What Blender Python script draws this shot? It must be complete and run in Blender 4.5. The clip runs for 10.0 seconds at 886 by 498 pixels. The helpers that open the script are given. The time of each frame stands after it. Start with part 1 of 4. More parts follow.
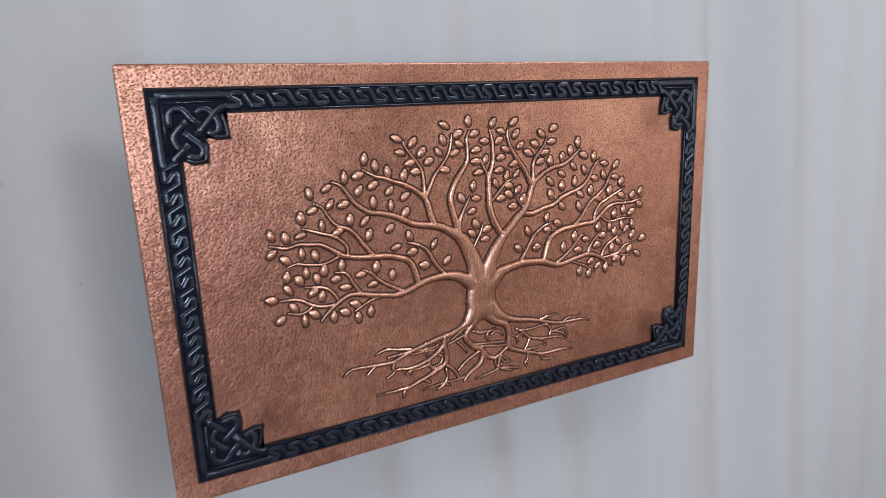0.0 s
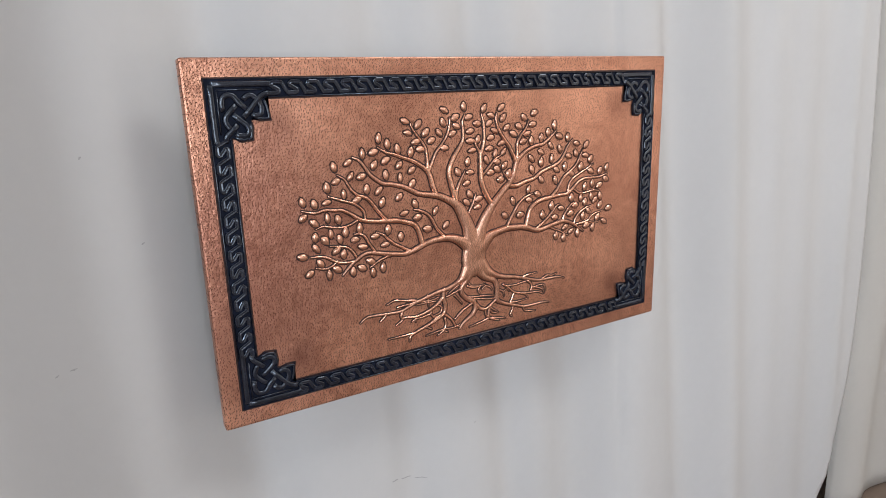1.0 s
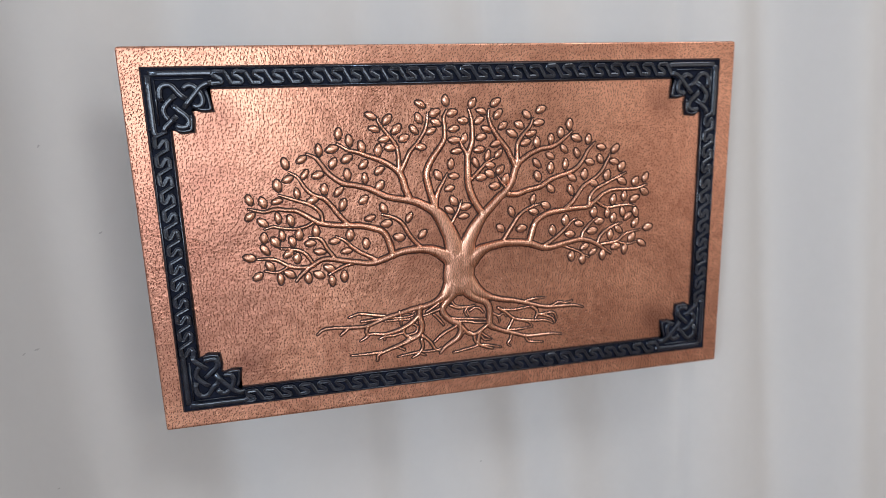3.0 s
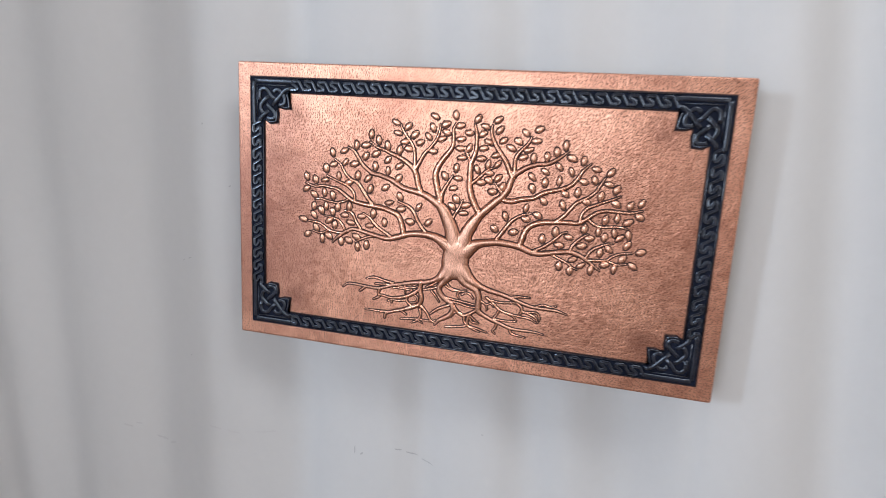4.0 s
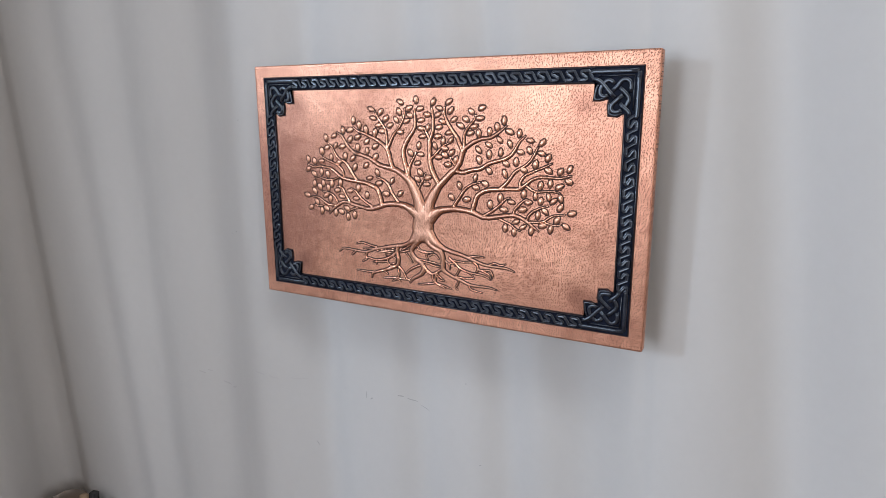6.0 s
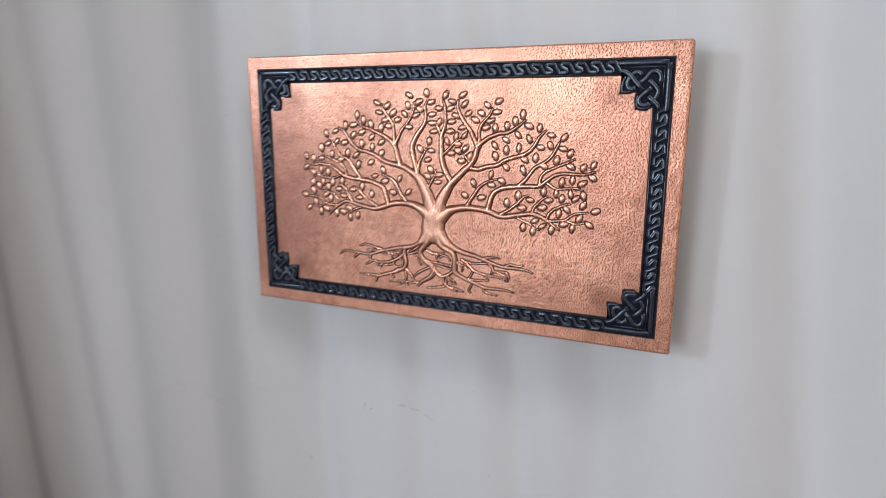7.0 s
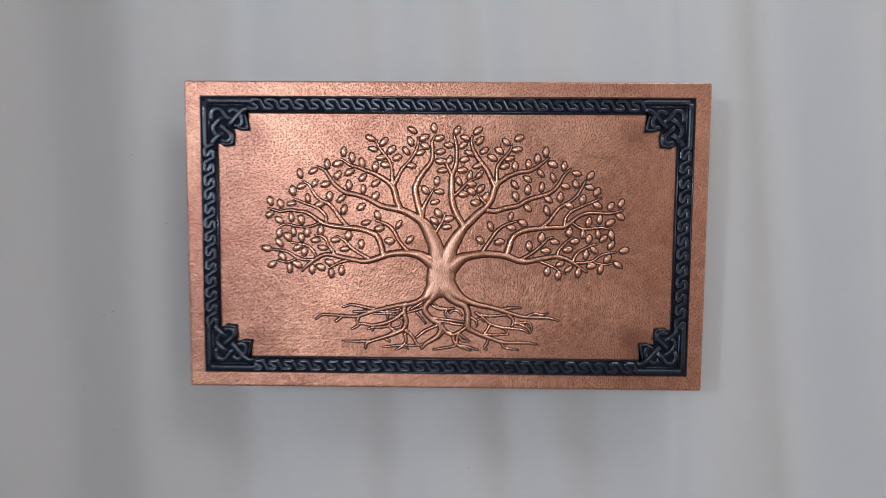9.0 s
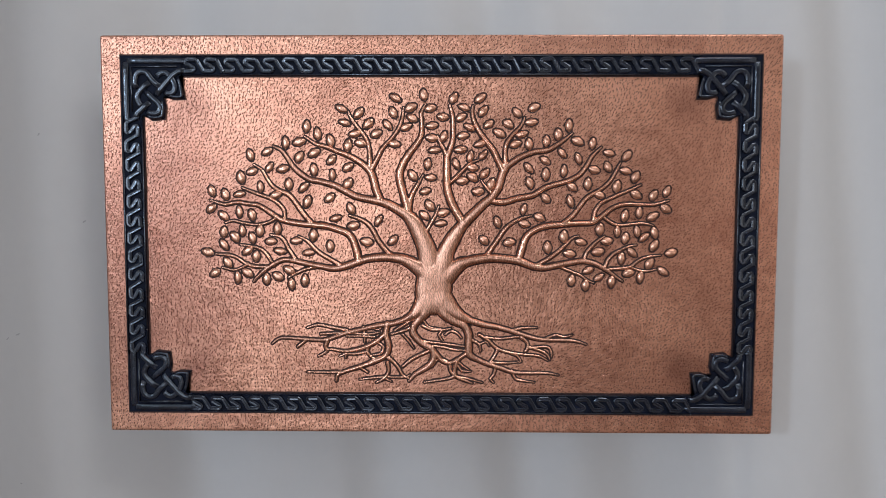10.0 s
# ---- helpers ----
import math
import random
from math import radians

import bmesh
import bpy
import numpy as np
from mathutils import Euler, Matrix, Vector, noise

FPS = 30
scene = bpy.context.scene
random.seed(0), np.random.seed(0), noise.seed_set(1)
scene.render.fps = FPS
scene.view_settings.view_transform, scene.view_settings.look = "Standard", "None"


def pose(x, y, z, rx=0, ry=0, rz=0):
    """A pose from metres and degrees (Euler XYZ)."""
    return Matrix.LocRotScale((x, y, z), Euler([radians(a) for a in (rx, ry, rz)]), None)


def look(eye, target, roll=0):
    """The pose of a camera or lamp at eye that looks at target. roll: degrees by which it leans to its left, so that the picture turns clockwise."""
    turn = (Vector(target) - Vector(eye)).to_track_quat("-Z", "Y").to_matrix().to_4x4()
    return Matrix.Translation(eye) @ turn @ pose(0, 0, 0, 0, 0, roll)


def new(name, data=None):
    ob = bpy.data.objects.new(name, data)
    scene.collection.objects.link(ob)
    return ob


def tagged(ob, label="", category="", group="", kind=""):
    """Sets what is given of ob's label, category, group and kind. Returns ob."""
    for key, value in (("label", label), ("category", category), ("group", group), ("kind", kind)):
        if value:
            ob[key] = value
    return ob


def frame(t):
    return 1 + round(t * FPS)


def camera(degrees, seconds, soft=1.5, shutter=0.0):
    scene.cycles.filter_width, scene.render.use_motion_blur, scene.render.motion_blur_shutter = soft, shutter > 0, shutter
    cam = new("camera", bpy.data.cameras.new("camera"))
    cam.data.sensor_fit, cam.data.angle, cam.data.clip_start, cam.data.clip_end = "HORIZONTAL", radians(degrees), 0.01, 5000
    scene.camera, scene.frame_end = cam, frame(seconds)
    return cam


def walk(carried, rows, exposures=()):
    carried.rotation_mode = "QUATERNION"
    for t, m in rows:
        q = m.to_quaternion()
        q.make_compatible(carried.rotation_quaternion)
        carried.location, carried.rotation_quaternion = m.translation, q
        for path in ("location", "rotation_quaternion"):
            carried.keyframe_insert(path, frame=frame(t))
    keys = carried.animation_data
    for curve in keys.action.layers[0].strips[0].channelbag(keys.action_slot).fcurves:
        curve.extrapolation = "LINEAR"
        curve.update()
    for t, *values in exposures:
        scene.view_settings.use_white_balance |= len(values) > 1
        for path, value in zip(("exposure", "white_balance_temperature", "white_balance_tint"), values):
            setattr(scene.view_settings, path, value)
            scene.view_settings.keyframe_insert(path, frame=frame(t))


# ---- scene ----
cam = camera(70.9, 10.0, 0.8, 0.4)
PATH = [
    (0, (-0.501, -0.853, 1.584), (0.372, 0.891, 1.14), -2.3),
    (0.5, (-0.606, -0.957, 1.593), (0.325, 0.746, 1.112), -2.3),
    (1, (-0.638, -0.986, 1.588), (0.323, 0.699, 1.1), -2.0),
    (1.5, (-0.64, -1.015, 1.583), (0.314, 0.675, 1.102), -1.9),
    (2, (-0.634, -1.009, 1.579), (0.322, 0.682, 1.102), -1.7),
    (2.5, (-0.532, -0.985, 1.564), (0.316, 0.757, 1.068), -1.8),
    (2.7, (-0.426, -0.989, 1.551), (0.277, 0.821, 1.074), -2.4),
    (3.8, (0.183, -1.111, 1.536), (-0.196, 0.812, 1.14), 3.0),
    (4, (0.281, -1.186, 1.556), (-0.222, 0.705, 1.143), 3.1),
    (4.2, (0.378, -1.233, 1.565), (-0.184, 0.646, 1.169), 3.0),
    (4.5, (0.533, -1.233, 1.569), (-0.18, 0.59, 1.157), 1.6),
    (5, (0.686, -1.236, 1.548), (-0.157, 0.527, 1.12), 0.2),
    (5.5, (0.7, -1.242, 1.539), (-0.207, 0.488, 1.11), -0.2),
    (6.8, (0.67, -1.228, 1.538), (-0.242, 0.497, 1.097), -0.2),
    (7, (0.56, -1.229, 1.513), (-0.231, 0.56, 1.096), 0.2),
    (7.2, (0.412, -1.233, 1.486), (-0.113, 0.671, 1.171), 0.3),
    (7.5, (0.197, -1.266, 1.478), (0.006, 0.696, 1.142), -1.7),
    (7.8, (0.106, -1.352, 1.451), (-0.028, 0.621, 1.15), -2.0),
    (8, (0.078, -1.457, 1.462), (-0.082, 0.517, 1.184), -2.5),
    (8.2, (0.039, -1.549, 1.457), (-0.083, 0.435, 1.229), -2.3),
    (8.5, (0.023, -1.445, 1.449), (-0.071, 0.542, 1.246), -2.8),
    (8.8, (0.001, -1.302, 1.426), (-0.044, 0.691, 1.26), -1.2),
    (9, (0.013, -1.197, 1.418), (-0.015, 0.797, 1.273), 0.4),
    (9.5, (0.033, -1.018, 1.393), (0.01, 0.978, 1.27), 1.3),
    (10, (0.018, -0.924, 1.389), (-0.007, 1.073, 1.273), 0.1),
]
# seconds, stops, kelvin: the clip's camera settles its exposure and its white balance on the way
EXPOSURES = [(0.0, -0.35, 5690), (0.6, -0.13, 6090), (2.0, -0.23, 6090), (2.7, -0.23, 6090), (4.0, -0.09, 5880), (4.5, -0.15, 5880), (5.5, -0.33, 5880), (7.0, -0.21, 5880), (7.5, -0.31, 5880), (8.5, -0.51, 5880), (9.0, -0.57, 5880), (10.0, -0.57, 5880)]
walk(cam, [(t, look(eye, target, roll)) for t, eye, target, roll in PATH], [(t, stops, kelvin, 11) for t, stops, kelvin in EXPOSURES])

# ---- world, sun, large lights ----
world = bpy.data.worlds.new("world")
scene.world = world
world.use_nodes = True
wn = world.node_tree.nodes
sky = wn.new("ShaderNodeTexSky")
sky.sky_type = "NISHITA"
sky.sun_disc = False
sky.sun_elevation = radians(48)
sky.sun_rotation = radians(20)
world.node_tree.links.new(sky.outputs[0], wn["Background"].inputs[0])
wn["Background"].inputs[1].default_value = 0.10

sun_data = bpy.data.lights.new("sun", "SUN")
sun_data.energy, sun_data.angle, sun_data.color = 0.7, radians(14), (1.0, 0.95, 0.88)
sun = new("sun", sun_data)
sun.matrix_world = look((1.5, 4.0, 5.0), (0, 0, 0))

ROOM_X0, ROOM_X1, ROOM_Y0, ROOM_Y1, ROOM_Z = -5.2, 3.2, -5.6, 0.30, 3.90
FLOOR_Z = -0.06
WINDOW = (-4.95, -4.25, 2.55, 3.45)          # x0, x1, z0, z1 in the wall opposite the panel
DOORLIGHT = (-2.10, -0.50, 0.60, 2.60)        # a second, tall window in the same wall
SIDE_FILL = (-5.50, -4.25, 1.20, 3.60)        # y0, y1, z0, z1 of an unseen opening added in the wall on the left
EAST_FILL = (-4.40, -2.70, 0.50, 2.10)       # y0, y1, z0, z1 of an unseen opening added in the wall on the right
SKYLIGHT = (0.60, 2.60, -2.30, -1.20)         # x0, x1, y0, y1 in the ceiling


def daylight(name, watts, eye, target, w, h, colour):
    d = bpy.data.lights.new(name, "AREA")
    d.shape, d.size, d.size_y, d.energy, d.color = "RECTANGLE", w, h, watts, colour
    ob = new(name, d)
    ob.matrix_world = look(eye, target)
    return ob


daylight("window_daylight", 185, (-4.60, ROOM_Y0 - 0.04, 3.00), (-4.60, 0, 3.00), 0.70, 0.90, (0.76, 0.88, 1.0))
daylight("tall_window_daylight", 92, (-1.30, ROOM_Y0 - 0.04, 1.60), (-1.30, 0, 1.60), 1.60, 2.00, (0.94, 0.967, 1.0))
# Weak unseen source, added to fill from the far left.
daylight("side_fill_light", 34, (ROOM_X0 - 0.04, -4.875, 2.4), (0, -4.875, 2.4), 1.25, 2.40, (0.88, 0.94, 1.0))
# Unseen warm source, added so the copper reflects more from the right.
daylight("east_fill_light", 20, (ROOM_X1 + 0.04, -3.55, 1.30), (0, -3.55, 1.30), 1.70, 1.60, (1.0, 0.86, 0.72))
daylight("skylight_daylight", 64, (1.60, -1.75, ROOM_Z + 0.06), (1.60, -1.75, 0), 2.00, 1.10, (1.0, 0.965, 0.91))


# ---- materials ----
def material(name, colour, rough, metal=0.0):
    m = bpy.data.materials.new(name)
    m.use_nodes = True
    b = m.node_tree.nodes["Principled BSDF"]
    b.inputs["Base Color"].default_value = (*colour, 1)
    b.inputs["Roughness"].default_value = rough
    b.inputs["Metallic"].default_value = metal
    return m, m.node_tree.nodes, m.node_tree.links, b


def calc(nodes, links, op, a, b=None, c=None):
    n = nodes.new("ShaderNodeMath")
    n.operation = op
    for i, v in enumerate((a, b, c)):
        if v is None:
            continue
        if isinstance(v, (int, float)):
            n.inputs[i].default_value = v
        else:
            links.new(v, n.inputs[i])
    return n.outputs[0]


def noise_of(nodes, links, vec, scale, detail=3.0, rough=0.55, stretch=None):
    if stretch:
        mp = nodes.new("ShaderNodeMapping")
        mp.inputs["Scale"].default_value = stretch
        links.new(vec, mp.inputs[0])
        vec = mp.outputs[0]
    n = nodes.new("ShaderNodeTexNoise")
    n.inputs["Scale"].default_value = scale
    n.inputs["Detail"].default_value = detail
    n.inputs["Roughness"].default_value = rough
    links.new(vec, n.inputs["Vector"])
    return n.outputs["Fac"]


def ramp(nodes, links, fac, stops):
    n = nodes.new("ShaderNodeValToRGB")
    while len(n.color_ramp.elements) < len(stops):
        n.color_ramp.elements.new(0.5)
    for e, (p, c) in zip(n.color_ramp.elements, stops):
        e.position, e.color = p, (*c, 1) if len(c) == 3 else c
    links.new(fac, n.inputs[0])
    return n.outputs[0]


def mix(nodes, links, fac, a, b):
    n = nodes.new("ShaderNodeMix")
    n.data_type = "RGBA"
    for key, v in ((0, fac), (6, a), (7, b)):
        if isinstance(v, tuple):
            n.inputs[key].default_value = (*v, 1)
        elif isinstance(v, (int, float)):
            n.inputs[key].default_value = v
        else:
            links.new(v, n.inputs[key])
    return n.outputs[2]


def bump(nodes, links, height, strength, dist, shader, under=None):
    n = nodes.new("ShaderNodeBump")
    n.inputs["Strength"].default_value = strength
    n.inputs["Distance"].default_value = dist
    links.new(height, n.inputs["Height"])
    if under is not None:
        links.new(under, n.inputs["Normal"])
    if shader is not None:
        links.new(n.outputs[0], shader.inputs["Normal"])
    return n.outputs[0]


def strokes(nodes, links, vec, scale, shift, half_long, half_wide, lean, spread, tee=False):
    """Short straight punch strokes, one to a cell, each at its own angle round lean."""
    mp = nodes.new("ShaderNodeMapping")
    mp.inputs["Location"].default_value = (shift, 0, shift * 0.7)
    links.new(vec, mp.inputs[0])
    sep = nodes.new("ShaderNodeSeparateXYZ")
    links.new(mp.outputs[0], sep.inputs[0])
    flat = nodes.new("ShaderNodeCombineXYZ")
    links.new(sep.outputs[0], flat.inputs[0])
    links.new(sep.outputs[2], flat.inputs[1])
    v = nodes.new("ShaderNodeTexVoronoi")
    v.voronoi_dimensions = "2D"
    v.inputs["Scale"].default_value = scale
    v.inputs["Randomness"].default_value = 0.85
    links.new(flat.outputs[0], v.inputs["Vector"])
    d = nodes.new("ShaderNodeVectorMath")
    d.operation = "SUBTRACT"
    links.new(flat.outputs[0], d.inputs[0])
    links.new(v.outputs["Position"], d.inputs[1])
    ds = nodes.new("ShaderNodeSeparateXYZ")
    links.new(d.outputs[0], ds.inputs[0])
    cs = nodes.new("ShaderNodeSeparateColor")
    links.new(v.outputs["Color"], cs.inputs[0])
    flow = calc(nodes, links, "MULTIPLY_ADD", noise_of(nodes, links, v.outputs["Position"], 4.0, 1.0), 3.0 if tee else 0.6, -1.5 if tee else -0.3)
    ang = calc(nodes, links, "ADD", flow, calc(nodes, links, "MULTIPLY_ADD", cs.outputs[0], spread, lean - spread / 2))
    co, si = calc(nodes, links, "COSINE", ang), calc(nodes, links, "SINE", ang)
    along = calc(nodes, links, "ADD", calc(nodes, links, "MULTIPLY", ds.outputs[0], co), calc(nodes, links, "MULTIPLY", ds.outputs[1], si))
    across = calc(nodes, links, "SUBTRACT", calc(nodes, links, "MULTIPLY", ds.outputs[1], co), calc(nodes, links, "MULTIPLY", ds.outputs[0], si))
    size = calc(nodes, links, "MULTIPLY_ADD", cs.outputs[1], 0.7, 0.65)
    long_ = calc(nodes, links, "MULTIPLY", size, half_long)

    def dash(p, q, reach, shift_p):
        a = calc(nodes, links, "DIVIDE", calc(nodes, links, "ABSOLUTE", calc(nodes, links, "SUBTRACT", p, shift_p)), reach)
        b = calc(nodes, links, "DIVIDE", calc(nodes, links, "ABSOLUTE", q), half_wide)
        n = nodes.new("ShaderNodeMapRange")
        n.interpolation_type = "SMOOTHSTEP"
        n.inputs[1].default_value, n.inputs[2].default_value = 1.4, 0.5
        links.new(calc(nodes, links, "MAXIMUM", a, b), n.inputs[0])
        return n.outputs[0]
    stem_ = dash(along, across, long_, 0.0)
    if not tee:
        return stem_
    foot = dash(calc(nodes, links, "ADD", across, 0.0), calc(nodes, links, "SUBTRACT", along, long_), calc(nodes, links, "MULTIPLY", long_, 0.55), calc(nodes, links, "MULTIPLY_ADD", cs.outputs[2], 0.001, -0.0005))
    return calc(nodes, links, "MAXIMUM", stem_, foot)


COPPER = (0.865, 0.458, 0.310)
COPPER_DEEP = (0.50, 0.215, 0.138)
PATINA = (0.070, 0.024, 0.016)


def copper(name, punched, tooled=0.3, rough_base=0.25):
    m, nodes, links, b = material(name, COPPER, 0.42, 1.0)
    co = nodes.new("ShaderNodeTexCoord").outputs["Object"]
    if not punched:
        co = nodes.new("ShaderNodeNewGeometry").outputs["Position"]
    cloud = noise_of(nodes, links, co, 5.0, 4.0, 0.6)
    fine = noise_of(nodes, links, co, 70.0, 4.0, 0.65)
    tone = calc(nodes, links, "MULTIPLY_ADD", fine, 0.7, calc(nodes, links, "MULTIPLY", cloud, 0.75))
    colour = ramp(nodes, links, tone, [(0.42, COPPER_DEEP), (0.80, COPPER)] if punched else [(0.36, (0.54, 0.252, 0.158)), (0.72, (0.88, 0.490, 0.338))])
    if punched:
        patch = noise_of(nodes, links, co, 4.2, 5.0, 0.66)
        colour = mix(nodes, links, calc(nodes, links, "MULTIPLY", ramp(nodes, links, patch, [(0.46, (0, 0, 0)), (0.70, (1, 1, 1))]), 0.5), colour, (0.30, 0.115, 0.072))
    rough = calc(nodes, links, "MULTIPLY_ADD", fine, 0.22, 0.27 if punched else rough_base - 0.11)
    links.new(rough, b.inputs["Roughness"])
    if punched:
        one = strokes(nodes, links, co, 195.0, 0.0, 0.00130, 0.00041, 1.2, 0.5, True)
        two = strokes(nodes, links, co, 190.0, 0.0031, 0.0007, 0.00048, 0.3, 1.2)
        marks = calc(nodes, links, "MAXIMUM", one, calc(nodes, links, "MULTIPLY", two, 0.7))
        stain = calc(nodes, links, "MULTIPLY", marks, calc(nodes, links, "MULTIPLY_ADD", cloud, 0.6, 0.60))
        colour = mix(nodes, links, stain, colour, PATINA)
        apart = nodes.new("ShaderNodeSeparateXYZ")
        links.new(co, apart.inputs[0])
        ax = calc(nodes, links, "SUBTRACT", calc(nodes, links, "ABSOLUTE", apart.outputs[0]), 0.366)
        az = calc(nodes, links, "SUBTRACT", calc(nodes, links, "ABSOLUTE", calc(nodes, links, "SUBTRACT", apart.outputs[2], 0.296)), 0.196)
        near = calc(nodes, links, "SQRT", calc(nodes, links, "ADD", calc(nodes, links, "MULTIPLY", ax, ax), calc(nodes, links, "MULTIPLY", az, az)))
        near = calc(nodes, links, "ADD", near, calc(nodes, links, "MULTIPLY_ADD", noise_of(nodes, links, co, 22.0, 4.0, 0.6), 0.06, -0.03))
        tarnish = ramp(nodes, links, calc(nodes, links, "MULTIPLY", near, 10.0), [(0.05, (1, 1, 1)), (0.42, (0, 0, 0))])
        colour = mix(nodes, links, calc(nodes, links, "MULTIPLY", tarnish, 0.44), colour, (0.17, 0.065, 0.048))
        tx = calc(nodes, links, "MULTIPLY", apart.outputs[0], 1 / 0.36)
        tz = calc(nodes, links, "MULTIPLY", calc(nodes, links, "SUBTRACT", apart.outputs[2], 0.345), 1 / 0.17)
        round_tree = calc(nodes, links, "ADD", calc(nodes, links, "ADD", calc(nodes, links, "MULTIPLY", tx, tx), calc(nodes, links, "MULTIPLY", tz, tz)), calc(nodes, links, "MULTIPLY_ADD", noise_of(nodes, links, co, 16.0, 4.0, 0.65), 1.2, -0.6))
        wash = ramp(nodes, links, calc(nodes, links, "MULTIPLY", round_tree, 0.5), [(0.25, (1, 1, 1)), (0.62, (0, 0, 0))])
        grime = ramp(nodes, links, noise_of(nodes, links, co, 55.0, 4.0, 0.7), [(0.38, (0.25, 0.25, 0.25)), (0.62, (1, 1, 1))])
        colour = mix(nodes, links, calc(nodes, links, "MULTIPLY", calc(nodes, links, "MULTIPLY", wash, grime), 0.36), colour, (0.20, 0.078, 0.048))
        # Ovals darken the copper: dim reflections at left and right put into its colour.
        for cx, cz, rx, rz, deep, tint in ((-0.42, 0.27, 0.15, 0.23, 0.48, (0.26, 0.100, 0.078)), (0.40, 0.36, 0.10, 0.20, 0.28, (0.30, 0.105, 0.064)), (0.30, 0.08, 0.16, 0.07, 0.20, (0.30, 0.115, 0.070))):
            px = calc(nodes, links, "MULTIPLY", calc(nodes, links, "SUBTRACT", apart.outputs[0], cx), 1 / rx)
            pz = calc(nodes, links, "MULTIPLY", calc(nodes, links, "SUBTRACT", apart.outputs[2], cz), 1 / rz)
            ring = calc(nodes, links, "ADD", calc(nodes, links, "ADD", calc(nodes, links, "MULTIPLY", px, px), calc(nodes, links, "MULTIPLY", pz, pz)), calc(nodes, links, "MULTIPLY_ADD", noise_of(nodes, links, co, 9.0, 5.0, 0.65), 2.4, -1.2))
            dim_oval = ramp(nodes, links, calc(nodes, links, "MULTIPLY", ring, 0.5), [(0.10, (1, 1, 1)), (0.75, (0, 0, 0))])
            colour = mix(nodes, links, calc(nodes, links, "MULTIPLY", dim_oval, deep), colour, tint)
        dents = noise_of(nodes, links, co, 30.0, 3.0, 0.6)
        n1 = bump(nodes, links, dents, 0.42, 0.0024, None)
        grain = noise_of(nodes, links, co, 150.0, 2.0, 0.6)
        n2 = bump(nodes, links, grain, 0.68, 0.0011, None, n1)
        bump(nodes, links, calc(nodes, links, "SUBTRACT", 1.0, marks), 0.7, 0.0007, b, n2)
    else:
        lines = noise_of(nodes, links, co, 60.0, 3.0, 0.6, (12.0, 1.0, 1.2))
        colour = mix(nodes, links, calc(nodes, links, "MULTIPLY", ramp(nodes, links, lines, [(0.58, (0, 0, 0)), (0.70, (1, 1, 1))]), tooled), colour, PATINA)
        n1 = bump(nodes, links, noise_of(nodes, links, co, 230.0, 3.0, 0.6), 0.35, 0.0008, None)
        bump(nodes, links, lines, 0.45, 0.0009, b, n1)
    links.new(colour, b.inputs["Base Color"])
    return m


def trunk_copper():
    m = copper("chased_trunk_copper", False, 0.3, 0.36)
    nodes, links = m.node_tree.nodes, m.node_tree.links
    b = nodes["Principled BSDF"]
    co = nodes.new("ShaderNodeTexCoord").outputs["Object"]
    cut = calc(nodes, links, "MAXIMUM", strokes(nodes, links, co, 340.0, 0.0, 0.0022, 0.00030, 1.57, 0.35), strokes(nodes, links, co, 310.0, 0.003, 0.0019, 0.00030, 1.57, 0.5))
    old = b.inputs["Base Color"].links[0].from_socket
    links.new(mix(nodes, links, calc(nodes, links, "MULTIPLY", cut, 0.62), old, PATINA), b.inputs["Base Color"])
    return m


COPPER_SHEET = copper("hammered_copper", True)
COPPER_RELIEF = copper("chased_copper", False)
COPPER_TRUNK = trunk_copper()
COPPER_LEAF = copper("polished_copper", False, 0.06, 0.30)


def patina_shade():
    # Dark patina colour that also carries the shade round the relief.
    m, nodes, links, b = material("patina_and_shade", PATINA, 0.7, 0.0)
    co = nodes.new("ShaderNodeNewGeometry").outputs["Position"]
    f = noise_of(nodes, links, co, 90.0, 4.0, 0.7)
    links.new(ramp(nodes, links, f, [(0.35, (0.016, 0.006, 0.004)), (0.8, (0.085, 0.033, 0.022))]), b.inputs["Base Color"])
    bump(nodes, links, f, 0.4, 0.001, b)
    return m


def blackened(name, rough, gloss):
    m, nodes, links, b = material(name, (0.02, 0.022, 0.028), 0.3, 0.0)
    co = nodes.new("ShaderNodeNewGeometry").outputs["Position"]
    f = noise_of(nodes, links, co, 60.0, 4.0, 0.6)
    g = noise_of(nodes, links, co, 500.0, 2.0, 0.6)
    links.new(ramp(nodes, links, f, [(0.35, (0.005, 0.006, 0.012)), (0.72, (0.012, 0.015, 0.029))]), b.inputs["Base Color"])
    links.new(calc(nodes, links, "MULTIPLY_ADD", f, 0.20, rough), b.inputs["Roughness"])
    b.inputs["Specular IOR Level"].default_value = gloss
    b.inputs["Specular Tint"].default_value = (0.82, 0.91, 1.0, 1)
    n1 = bump(nodes, links, f, 0.35, 0.0015, None)
    bump(nodes, links, g, 0.15, 0.0006, b, n1)
    return m


DARK_LINE = patina_shade()
BLACK = blackened("blackened_copper", 0.13, 0.9)
BLACK_GROUND = blackened("matt_blackened_copper", 0.5, 0.10)


